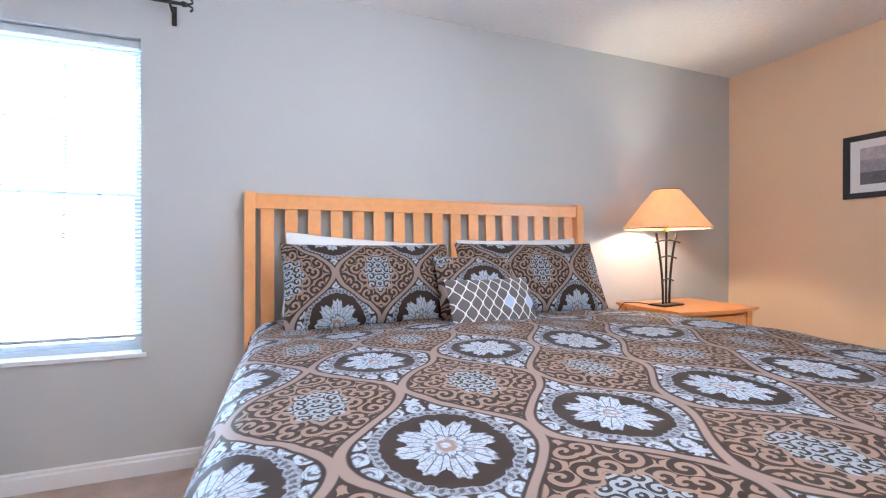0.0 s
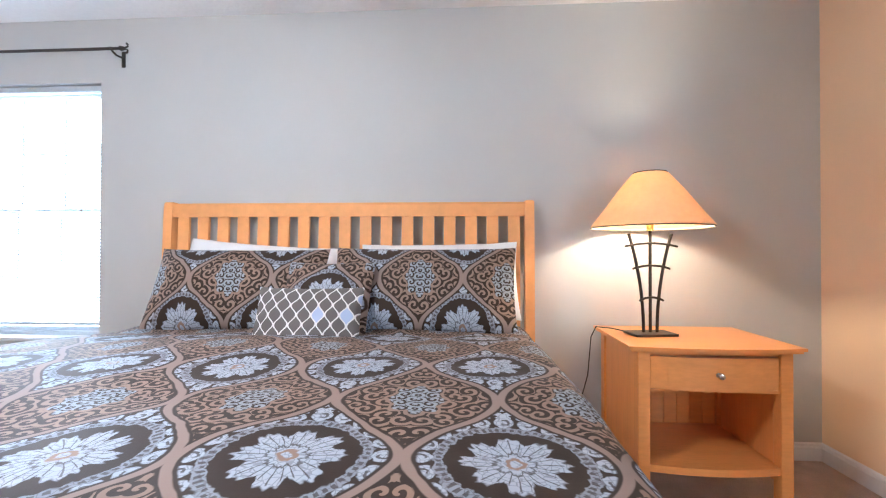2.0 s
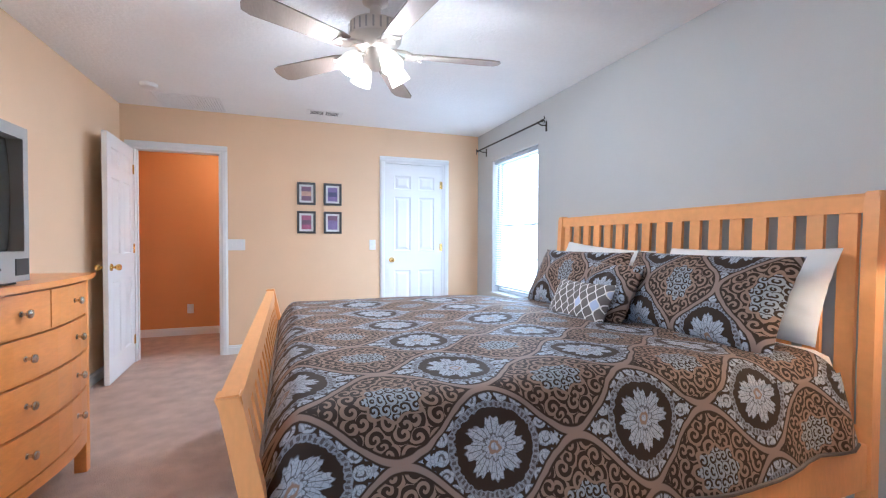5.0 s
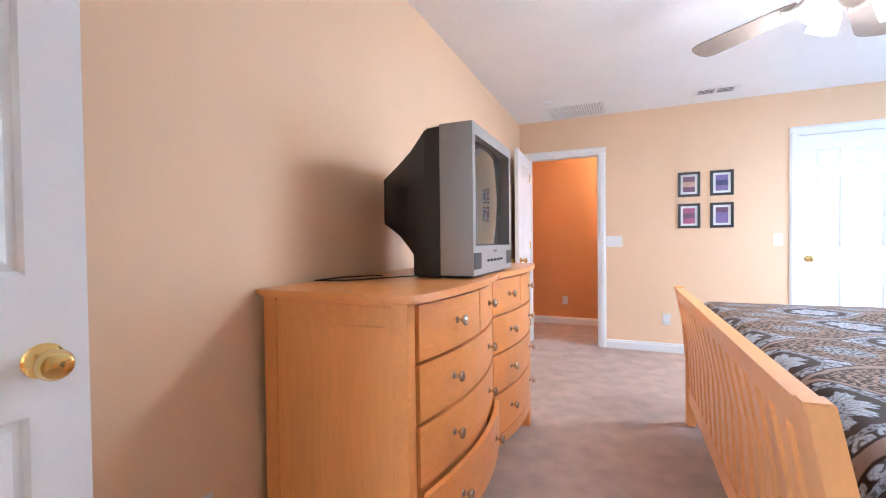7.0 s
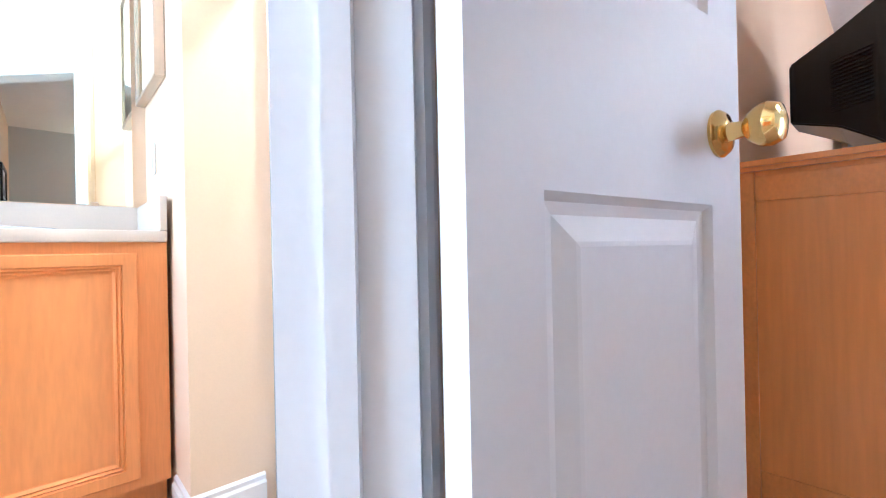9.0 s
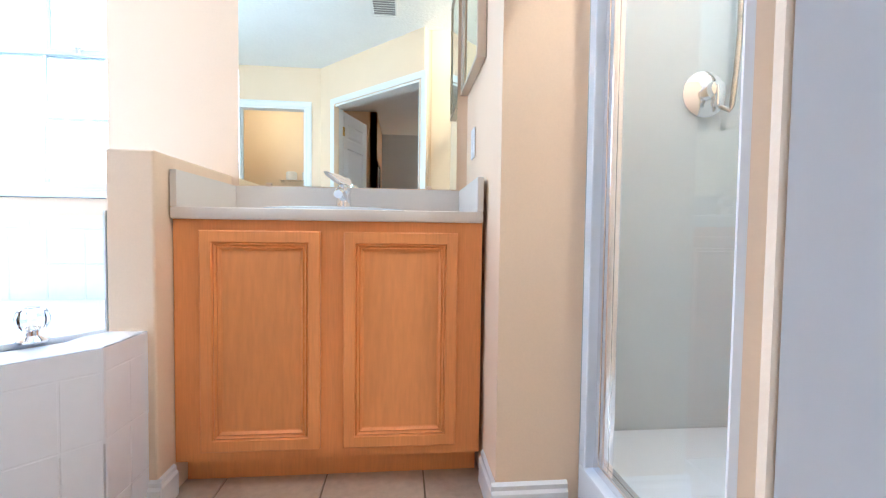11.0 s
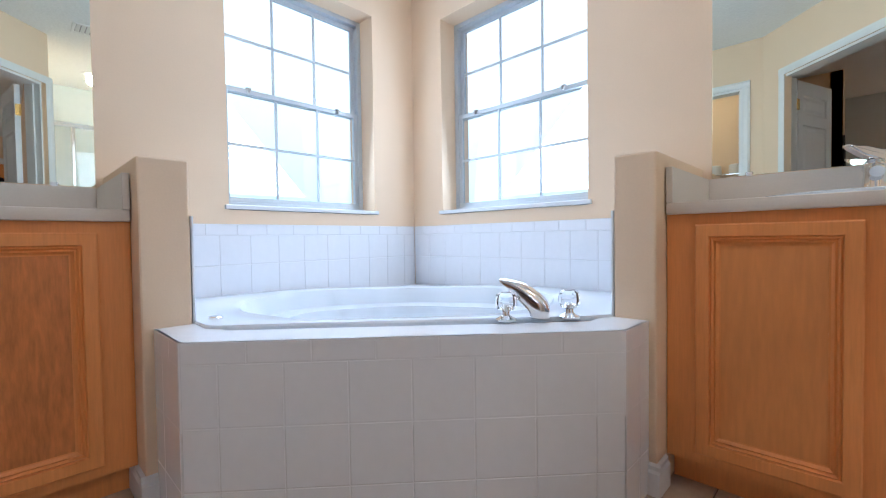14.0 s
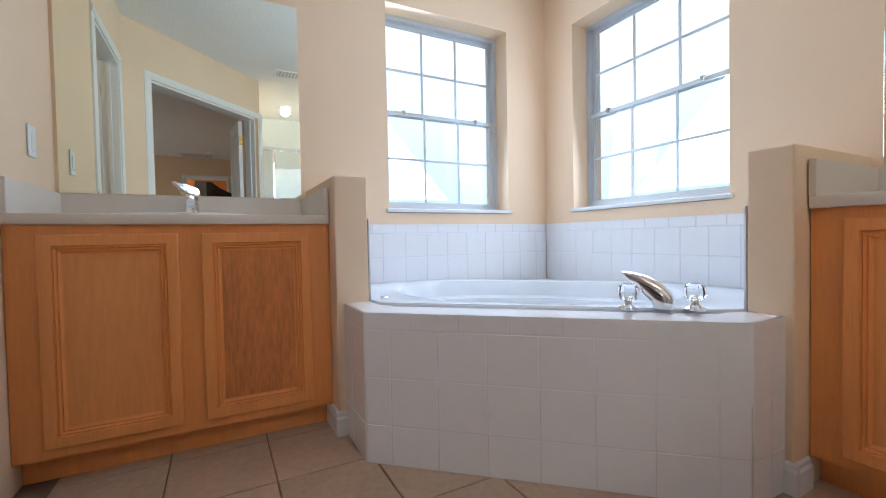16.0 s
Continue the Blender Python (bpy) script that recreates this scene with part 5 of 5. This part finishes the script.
def faucet(name, m):
    ob = thing(name, m, "chrome single-lever basin faucet", "faucet", "basin faucets")
    bm = bmesh.new()
    box(bm, -0.075, 0.075, -0.024, 0.024, 0.0, 0.010, 0.004)
    lathe(bm, [(0.026, 0.008), (0.024, 0.03), (0.021, 0.062), (0.024, 0.068), (0.024, 0.082), (0.014, 0.092)], n=20)
    part("body", bm, CHROME, ob, smooth=True)
    bm = bmesh.new()
    tube(bm, [(0, 0, 0.045), (0, -0.04, 0.058), (0, -0.09, 0.062), (0, -0.115, 0.052)], 0.013, 12)
    part("spout", bm, CHROME, ob, smooth=True)
    bm = bmesh.new()
    prism(bm, [(0.01, 0.085), (-0.03, 0.10), (-0.062, 0.122), (-0.066, 0.130), (-0.03, 0.118), (0.018, 0.112), (0.024, 0.095)], "x", -0.014, 0.014)
    bmesh.ops.bevel(bm, geom=list(bm.edges), offset=0.004, segments=2, affect="EDGES")
    bmesh.ops.rotate(bm, verts=bm.verts, cent=(0, 0, 0), matrix=Matrix.Rotation(radians(-55), 3, "Z"))
    part("lever", bm, CHROME, ob, smooth=True)
    return ob


VS0, VS1 = 2.864, 3.832
vs = pose(VS1, -2.385, 0, 0, 0, 180)
SD = -YS - 2.385
vanity("vanity_cabinet", vs, VS1 - VS0, SD - 0.002, "oak two-door bathroom vanity cabinet", "oak vanities")
countertop("countertop", vs, VS1 - VS0, SD - 0.003, "cream laminate vanity top with an oval white sink", 0.46)
faucet("basin_faucet", pose(3.36, -2.72, 0.9055, 0, 0, 180) @ Matrix.Scale(1.25, 4))
VE0, VE1 = -1.185, -0.170
ve = pose(5.025, VE1, 0, 0, 0, -90)
ED = XE - 5.025
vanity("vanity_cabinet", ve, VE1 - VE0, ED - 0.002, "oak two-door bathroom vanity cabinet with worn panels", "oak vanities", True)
countertop("countertop", ve, VE1 - VE0, ED - 0.003, "cream laminate vanity top with an oval white sink", 0.50)
faucet("basin_faucet", pose(5.42, -0.67, 0.9055, 0, 0, -90) @ Matrix.Scale(1.25, 4))

# mirrors
def mirror(name, m, w, z0, z1, label):
    ob = thing(name, m, label, "mirror")
    part("glass", boxes((0, w, -0.006, -0.001, z0, z1), bevel=0.001), MIRROR, ob)
    for x in (0.12, w - 0.12):
        part("clip", boxes((x - 0.012, x + 0.012, -0.010, -0.0005, z0 - 0.008, z0 + 0.012), bevel=0.002), CHROME, ob)
    return ob


mirror("wall_mirror", span((3.805, YS), (2.895, YS))[0], 0.91, 1.022, 2.02, "large frameless mirror over the vanity")
mirror("wall_mirror", span((XE, -0.182), (XE, -1.165))[0], 0.983, 1.022, 2.02, "large frameless mirror over the vanity")
cab = thing("medicine_cabinet", pose(PX + 0.001, -2.632, 0, 0, 0, -90), "mirrored medicine cabinet with a slim champagne frame", "cabinet")
FRAMEG = material("champagne metal frame", (0.55, 0.47, 0.38), 0.3, 0.6, var=0.05, grain=60)
part("frame", boxes((-0.205, -0.187, 0, 0.032, 1.425, 2.02), (0.187, 0.205, 0, 0.032, 1.425, 2.02), (-0.187, 0.187, 0, 0.032, 1.425, 1.443), (-0.187, 0.187, 0, 0.032, 2.002, 2.02), bevel=0.003), FRAMEG, cab)
part("glass", boxes((-0.187, 0.187, 0.004, 0.026, 1.443, 2.002)), MIRROR, cab)
plate("light_switch", pose(PX + 0.001, -2.66, 1.185, 0, 0, -90), 0.072, "white rocker switch plate above the vanity splash", (0,), "rocker switch")
plate("light_switch", pose(5.30, -0.169, 1.185, 0, 0, 180), 0.072, "white rocker switch plate above the vanity splash", (0,), "rocker switch")

# half walls at the tub's ends
for nm, b in (("half_wall_south", (3.835, 3.965, YS + 0.001, -2.292, 0, 1.062)), ("half_wall_east", (4.925, XE - 0.001, -1.325, -1.187, 0, 1.062))):
    tagged(part(nm, boxes(b, bevel=0.006), CREAM), "cream half-height wall between vanity and tub", "half wall", kind="structure")
skirting("baseboard_half_south", (3.857, -2.292), (3.8218, -2.292), h=0.10)
skirting("baseboard_half_south_side", (3.835, -2.2915), (3.835, -2.38), h=0.10)
skirting("baseboard_half_east", (4.925, -1.1738), (4.925, -1.218), h=0.10)
skirting("baseboard_half_east_side", (5.10, -1.187), (4.9245, -1.187), h=0.10)

# tub deck: outline of the front, then the built-in parts
A, B_, C_, D_, E_ = (3.857, -2.292), (3.857, -2.11), (4.665, -1.218), (4.83, -1.218), (4.925, -1.218)
tub = thing("corner_tub", pose(0, 0, 0), "white corner bathtub in a white-tiled deck", "bathtub")
DECK = 0.532
inner = [(3.966, YS + 0.012), (3.966, -2.292), (3.878, -2.292), (3.878, -2.118), (4.673, -1.239), (4.925, -1.239), (4.925, -1.326), (XE - 0.012, -1.326), (XE - 0.012, YS + 0.012)]
bm = bmesh.new()
prism(bm, inner, "z", 0.0, 0.30)
part("core", bm, GROUT, tub)


def front_ray(ang, cx, cy, poly):
    dx, dy = math.cos(ang), math.sin(ang)
    best = 9.0
    for (x0, y0), (x1, y1) in zip(poly, poly[1:] + poly[:1]):
        ex, ey = x1 - x0, y1 - y0
        den = dx * ey - dy * ex
        if abs(den) < 1e-9:
            continue
        t = ((x0 - cx) * ey - (y0 - cy) * ex) / den
        q = ((x0 - cx) * dy - (y0 - cy) * dx) / den
        if t > 0 and -1e-6 <= q <= 1 + 1e-6:
            best = min(best, t)
    return best


TC = (4.86, -2.14)
rim_out = [(3.968, YS + 0.014), (3.968, -2.26), (4.055, -2.165), (4.72, -1.43), (4.80, -1.328), (XE - 0.014, -1.328), (XE - 0.014, YS + 0.014)]
deck_out = [(3.857, YS + 0.012), (3.857, -2.11), (4.665, -1.218), (XE - 0.012, -1.218), (XE - 0.012, YS + 0.012)]
bm = bmesh.new()
n = 120
def level(fn, z):
    out = []
    for k in range(n):
        a = k * math.tau / n
        r = fn(a)
        x, y = r * math.cos(a), r * math.sin(a)
        back = min(1.0, max(0.0, ((x - y) * 0.7071 - 0.25) / 0.70))
        out.append(bm.verts.new((TC[0] + x, TC[1] + y, z - 0.05 * back * back * (3 - 2 * back))))
    return out
def rim(k):
    return lambda a: front_ray(a, TC[0], TC[1], rim_out) - k
def oval(s, q=0.0):
    """The basin: a rounded heart-like oval along the diagonal."""
    def fn(a):
        b = a - radians(-45)
        base = 1 / math.sqrt((math.cos(b) / 0.56) ** 2 + (math.sin(b) / 0.66) ** 2)
        return base * s + 0.02 * s * math.cos(4 * b) + q * max(-0.4, math.cos(6 * b))
    return fn
lv = [level(rim(0.0), DECK), level(rim(0.0), DECK + 0.010), level(rim(0.006), DECK + 0.016), level(rim(0.03), DECK + 0.017)]
def blend(s, k):
    return lambda a: min(oval(s, 0.11 * (1 - s) + 0.012)(a), front_ray(a, TC[0], TC[1], rim_out) - k)
lv += [level(blend(1.04, 0.07), DECK + 0.015), level(blend(1.0, 0.085), DECK + 0.006), level(blend(0.975, 0.095), DECK - 0.025), level(blend(0.955, 0.11), DECK - 0.08), level(blend(0.84, 0.16), DECK - 0.095), level(blend(0.80, 0.19), DECK - 0.2), level(blend(0.74, 0.24), 0.19), level(blend(0.66, 0.3), 0.15), level(blend(0.2, 0.5), 0.14)]
for p, q in zip(lv, lv[1:]):
    for k in range(n):
        bm.faces.new((p[k], p[(k + 1) % n], q[(k + 1) % n], q[k]))
bm.faces.new(lv[-1])
part("basin", bm, PORCELAIN, tub, "glossy white acrylic basin", True)
bm = bmesh.new()
lathe(bm, [(0.022, 0), (0.022, 0.006), (0.016, 0.009), (0.004, 0.009)], (4.915, -1.39, DECK + 0.016), 16)
part("overflow_button", bm, CHROME, tub, "chrome air button", True)

tf = thing("tub_filler", pose(4.118, -2.088, DECK + 0.0165), "chrome waterfall tub spout with two clear crystal handles", "faucet")
bm = bmesh.new()
lathe(bm, [(0.030, 0), (0.030, 0.006), (0.025, 0.010), (0.024, 0.03)], n=20)
secs = [(-0.031, 0.0, 0.022, 0.040), (-0.020, 0.0, 0.029, 0.060), (0.0, 0.0, 0.033, 0.080), (0.022, 0.002, 0.035, 0.095), (0.030, 0.024, 0.035, 0.100), (0.055, 0.050, 0.037, 0.112), (0.085, 0.080, 0.039, 0.120), (0.110, 0.105, 0.040, 0.124), (0.122, 0.117, 0.038, 0.124)]
loops = []
for y, z0, w, z1 in secs:
    h = z1 - z0
    loops.append([bm.verts.new((px * w, y, z0 + pz * h)) for px, pz in ((-0.9, 0), (0.9, 0), (1, 0.15), (1, 0.6), (0.92, 0.8), (0.7, 0.94), (0.3, 1), (-0.3, 1), (-0.7, 0.94), (-0.92, 0.8), (-1, 0.6), (-1, 0.15))])
for p, q in zip(loops, loops[1:]):
    for k in range(12):
        bm.faces.new((p[k], p[(k + 1) % 12], q[(k + 1) % 12], q[k]))
bm.faces.new(loops[0])
bm.faces.new(loops[-1])
bmesh.ops.rotate(bm, verts=bm.verts, cent=(0, 0, 0), matrix=Matrix.Rotation(radians(-62), 3, "Z"))
part("spout", bm, CHROME, tf, smooth=True)
CRYSTAL = material("clear acrylic", (0.96, 0.98, 1.0), 0.02, var=0, bump=0, Transmission_Weight=1.0, IOR=1.49)
for x, y in ((4.172 - 4.118, -1.982 + 2.088), (4.048 - 4.118, -2.150 + 2.088)):
    bm = bmesh.new()
    lathe(bm, [(0.033, 0), (0.033, 0.005), (0.022, 0.010), (0.014, 0.016), (0.012, 0.045), (0.006, 0.05)], (x, y, 0), 20)
    hb = part("handle", bm, CHROME, tf, smooth=True)
    bm = bmesh.new()
    lathe(bm, [(0.012, 0.028), (0.026, 0.034), (0.033, 0.050), (0.034, 0.062), (0.028, 0.080), (0.016, 0.088), (0.005, 0.088)], (x, y, 0), 10)
    part("crystal", bm, CRYSTAL, hb, "clear faceted crystal knob")

# recessed lamp over the shower
bm = bmesh.new()
lathe(bm, [(0.085, -0.0005), (0.085, -0.006), (0.066, -0.008), (0.064, -0.001)], (2.15, -1.56, CEIL), 28)
rl = tagged(part("recessed_light", bm, TRIM, smooth=True), "round white recessed ceiling light, lit", "ceiling light")
bm = bmesh.new()
lathe(bm, [(0.062, -0.002), (0.062, -0.0045), (0.01, -0.005)], (2.15, -1.56, CEIL), 24)
part("lens", bm, BULBGLASS, rl, "glowing lamp lens")
bulb("recessed_bulb", (2.15, -1.56, CEIL - 0.06), BATH_W, (1.0, 0.82, 0.6), 0.05)

# shower enclosure
SX = 2.555
shw = thing("shower_enclosure", pose(0, 0, 0), "framed clear-glass shower enclosure on a white pan", "shower")
part("pan", boxes((1.552, SX - 0.035, -2.458, -1.146, -0.004, 0.125), bevel=0.012), PORCELAIN, shw, "white shower pan and curb", True)
part("curb", boxes((SX - 0.034, SX + 0.05, -2.188, -1.146, -0.004, 0.165), bevel=0.012), PORCELAIN, shw, "raised white curb", True)
WHITEMETAL = material("chrome frame", (0.86, 0.86, 0.88), 0.14, 0.9, var=0.02, bump=0)
part("wall_jamb", boxes((SX - 0.03, SX + 0.045, -2.188, -2.150, 0.155, 1.90), bevel=0.004), PORCELAIN, shw, "white surround edge")
for y0, y1 in ((-2.149, -2.123), (-2.118, -2.096), (-1.37, -1.345), (-1.18, -1.15)):
    part("frame_post", boxes((SX - 0.018, SX + 0.018, y0, y1, 0.16, 1.88), bevel=0.003), WHITEMETAL, shw)
part("frame_rail", boxes((SX - 0.02, SX + 0.02, -2.153, -1.15, 1.86, 1.90), bevel=0.003), WHITEMETAL, shw)
part("frame_rail", boxes((SX - 0.02, SX + 0.02, -2.150, -1.15, 0.162, 0.192), bevel=0.003), WHITEMETAL, shw)
for y0, y1 in ((-2.096, -1.37), (-1.345, -1.18)):
    p = part("glass_panel", boxes((SX - 0.003, SX + 0.003, y0, y1, 0.192, 1.86)), GLASS, shw, "clear glass panel")
    p.visible_shadow = False
val = thing("shower_valve", pose(2.045, -2.459, 1.345), "chrome shower valve with round plate and hose", "shower valve")
bm = bmesh.new()
lathe(bm, [(0.082, 0.0), (0.082, 0.006), (0.06, 0.016), (0.028, 0.022), (0.026, 0.05), (0.030, 0.055), (0.026, 0.075), (0.008, 0.08)], (0, 0, 0), 28, pose(0, 0, 0, -90))
part("plate", bm, CHROME, val, smooth=True)
bm = bmesh.new()
box(bm, -0.012, 0.012, 0.055, 0.085, -0.06, 0.01, 0.004)
part("lever", bm, CHROME, val, smooth=True)
bm = bmesh.new()
pts = [(-0.075 - 0.02 * math.sin(k / 40 * 3), 0.045, -0.05 + 0.6 * k / 40) for k in range(41)]
tube(bm, pts, 0.009, 8)
for k in range(1, 120):
    q = Vector(pts[0]).lerp(Vector(pts[-1]), k / 120)
    q.x = -0.075 - 0.02 * math.sin(k / 120 * 3)
    lathe(bm, [(0.009, -0.0012), (0.0108, 0.0), (0.009, 0.0012)], q, 8)
tube(bm, [(-0.075, 0.045, -0.05), (-0.07, 0.04, -0.065), (-0.05, 0.03, -0.05), (-0.03, 0.015, -0.03)], 0.008, 8)
part("hose", bm, NICKEL, val, "ribbed metal shower hose", True)

# rolled white towels on a chrome rack in the toilet room
rack = thing("towel_rack", pose(4.50, 1.11, 1.50), "chrome rack with two rolled white towels", "towel rack")
part("shelf", boxes((-0.24, 0.24, -0.06, 0.06, -0.008, 0.0), (-0.23, -0.21, -0.01, 0.088, -0.03, -0.008), (0.21, 0.23, -0.01, 0.088, -0.03, -0.008), bevel=0.002), CHROME, rack)
for x in (-0.11, 0.10):
    bm = bmesh.new()
    lathe(bm, [(0.055, 0.0), (0.068, 0.006), (0.07, 0.05), (0.068, 0.10), (0.055, 0.112), (0.03, 0.114), (0.028, 0.10)], (x, 0, 0.001), 24)
    tw = tagged(part("rolled_towel", bm, LINEN, smooth=True), "rolled white towel standing on a rack", "towel", "rolled towels")
    tw.matrix_world = pose(4.50, 1.11, 1.50)

# ---- tiles, one by one ----
tile_data = {}


def tile(parent, m, w, h, t=0.008, mat=None, name="tile"):
    key = (round(w, 3), round(h, 3), t, name)
    if key not in tile_data:
        bm = bmesh.new()
        b = 0.0018
        lo = [bm.verts.new(p) for p in ((0, 0, 0), (w, 0, 0), (w, h, 0), (0, h, 0))]
        md = [bm.verts.new(p) for p in ((0, 0, t - b), (w, 0, t - b), (w, h, t - b), (0, h, t - b))]
        hi = [bm.verts.new(p) for p in ((b, b, t), (w - b, b, t), (w - b, h - b, t), (b, h - b, t))]
        for p, q in ((lo, md), (md, hi)):
            for k in range(4):
                bm.faces.new((p[k], p[(k + 1) % 4], q[(k + 1) % 4], q[k]))
        bm.faces.new(hi)
        tile_data[key] = mesh(name, bm, mat or TILE)
    ob = new(name, tile_data[key])
    ob.parent = parent
    ob.matrix_local = m
    return ob


def tiled_face(parent, p0, p1, rows, pitch, start=0.0, gap=0.0018, proud=0.0):
    """Tiles on the face whose line runs from p0 to p1, seen from its right; rows of (bottom, top, offset)."""
    d = Vector(p1) - Vector(p0)
    length, a = d.length, math.degrees(math.atan2(d.y, d.x))
    back = part("grout_bed", boxes((0, length, -0.0062, 0.0, rows[0][0], rows[-1][1])), GROUT, parent)
    back.matrix_local = pose(p0[0], p0[1], 0, 0, 0, a)
    for z0, z1, off in rows:
        s = -off
        while s < length - 0.004:
            lo, hi = max(0.0, s), min(length, s + pitch)
            if hi - lo > 0.012:
                tile(parent, pose(p0[0], p0[1], 0, 0, 0, a) @ pose(lo + gap / 2, proud, z0 + gap / 2, 90, 0, 0), hi - lo - gap, z1 - z0 - gap)
            s += pitch


apron_rows = [(0.0, 0.141, 0.075), (0.141, 0.311, 0.075), (0.311, 0.481, 0.075), (0.481, 0.540, 0.0)]
AP = [(4.925, -1.226), (4.669, -1.226), (3.865, -2.114), (3.865, -2.292)]
for p0, p1 in zip(AP, AP[1:]):
    tiled_face(tub, p0, p1, apron_rows, 0.170)
# bullnose cap on the deck's edge
bm = bmesh.new()
capo = [(4.925, -1.2185), (4.667, -1.2185), (3.8575, -2.111), (3.8575, -2.2925)]
capi = [(4.925, -1.36), (4.735, -1.36), (3.99, -2.17), (3.99, -2.2925)]
for k in range(3):
    prism(bm, [capo[k], capo[k + 1], capi[k + 1], capi[k]], "z", 0.30, DECK + 0.008)
part("deck_cap", bm, TILE, tub, "white tiled deck edge")
surround = thing("tile_surround_south", pose(0, 0, 0), "white glazed tile surround above the tub", "tile", kind="structure")
surround_e = thing("tile_surround_east", pose(0, 0, 0), "white glazed tile surround above the tub", "tile", kind="structure")
wall_rows = [(0.480, 0.690, 0.0), (0.690, 0.832, 0.0), (0.832, 0.886, 0.06)]
tiled_face(surround, (XE - 0.01, YS + 0.0015), (3.966, YS + 0.0015), wall_rows, 0.142)
tiled_face(surround_e, (XE - 0.0015, -1.326), (XE - 0.0015, YS + 0.01), wall_rows, 0.142)
tiled_face(surround, (3.9665, YS + 0.01), (3.9665, -2.292), wall_rows, 0.142)
tiled_face(surround_e, (4.925, -1.3265), (XE - 0.01, -1.3265), wall_rows, 0.142)
# floor tiles
fl = bpy.data.objects["floor_bath"]
P = 0.33
for i in range(-3, 10):
    for j in range(-2, 9):
        x, y = 2.72 + i * P, -2.90 + j * P
        x1, y1 = x + P - 0.006, y + P - 0.006
        if x1 < 2.65 or y1 > -0.05 or x > 5.1 or x1 > XE or y < YS - 0.1:
            continue
        if (x + x1) / 2 - (y + y1) / 2 < 4.25 or (x < 2.66):
            continue
        tile(fl, pose(x, y, -0.0062), P - 0.006, P - 0.006, 0.007, FLOORTILE, "floor_tile")
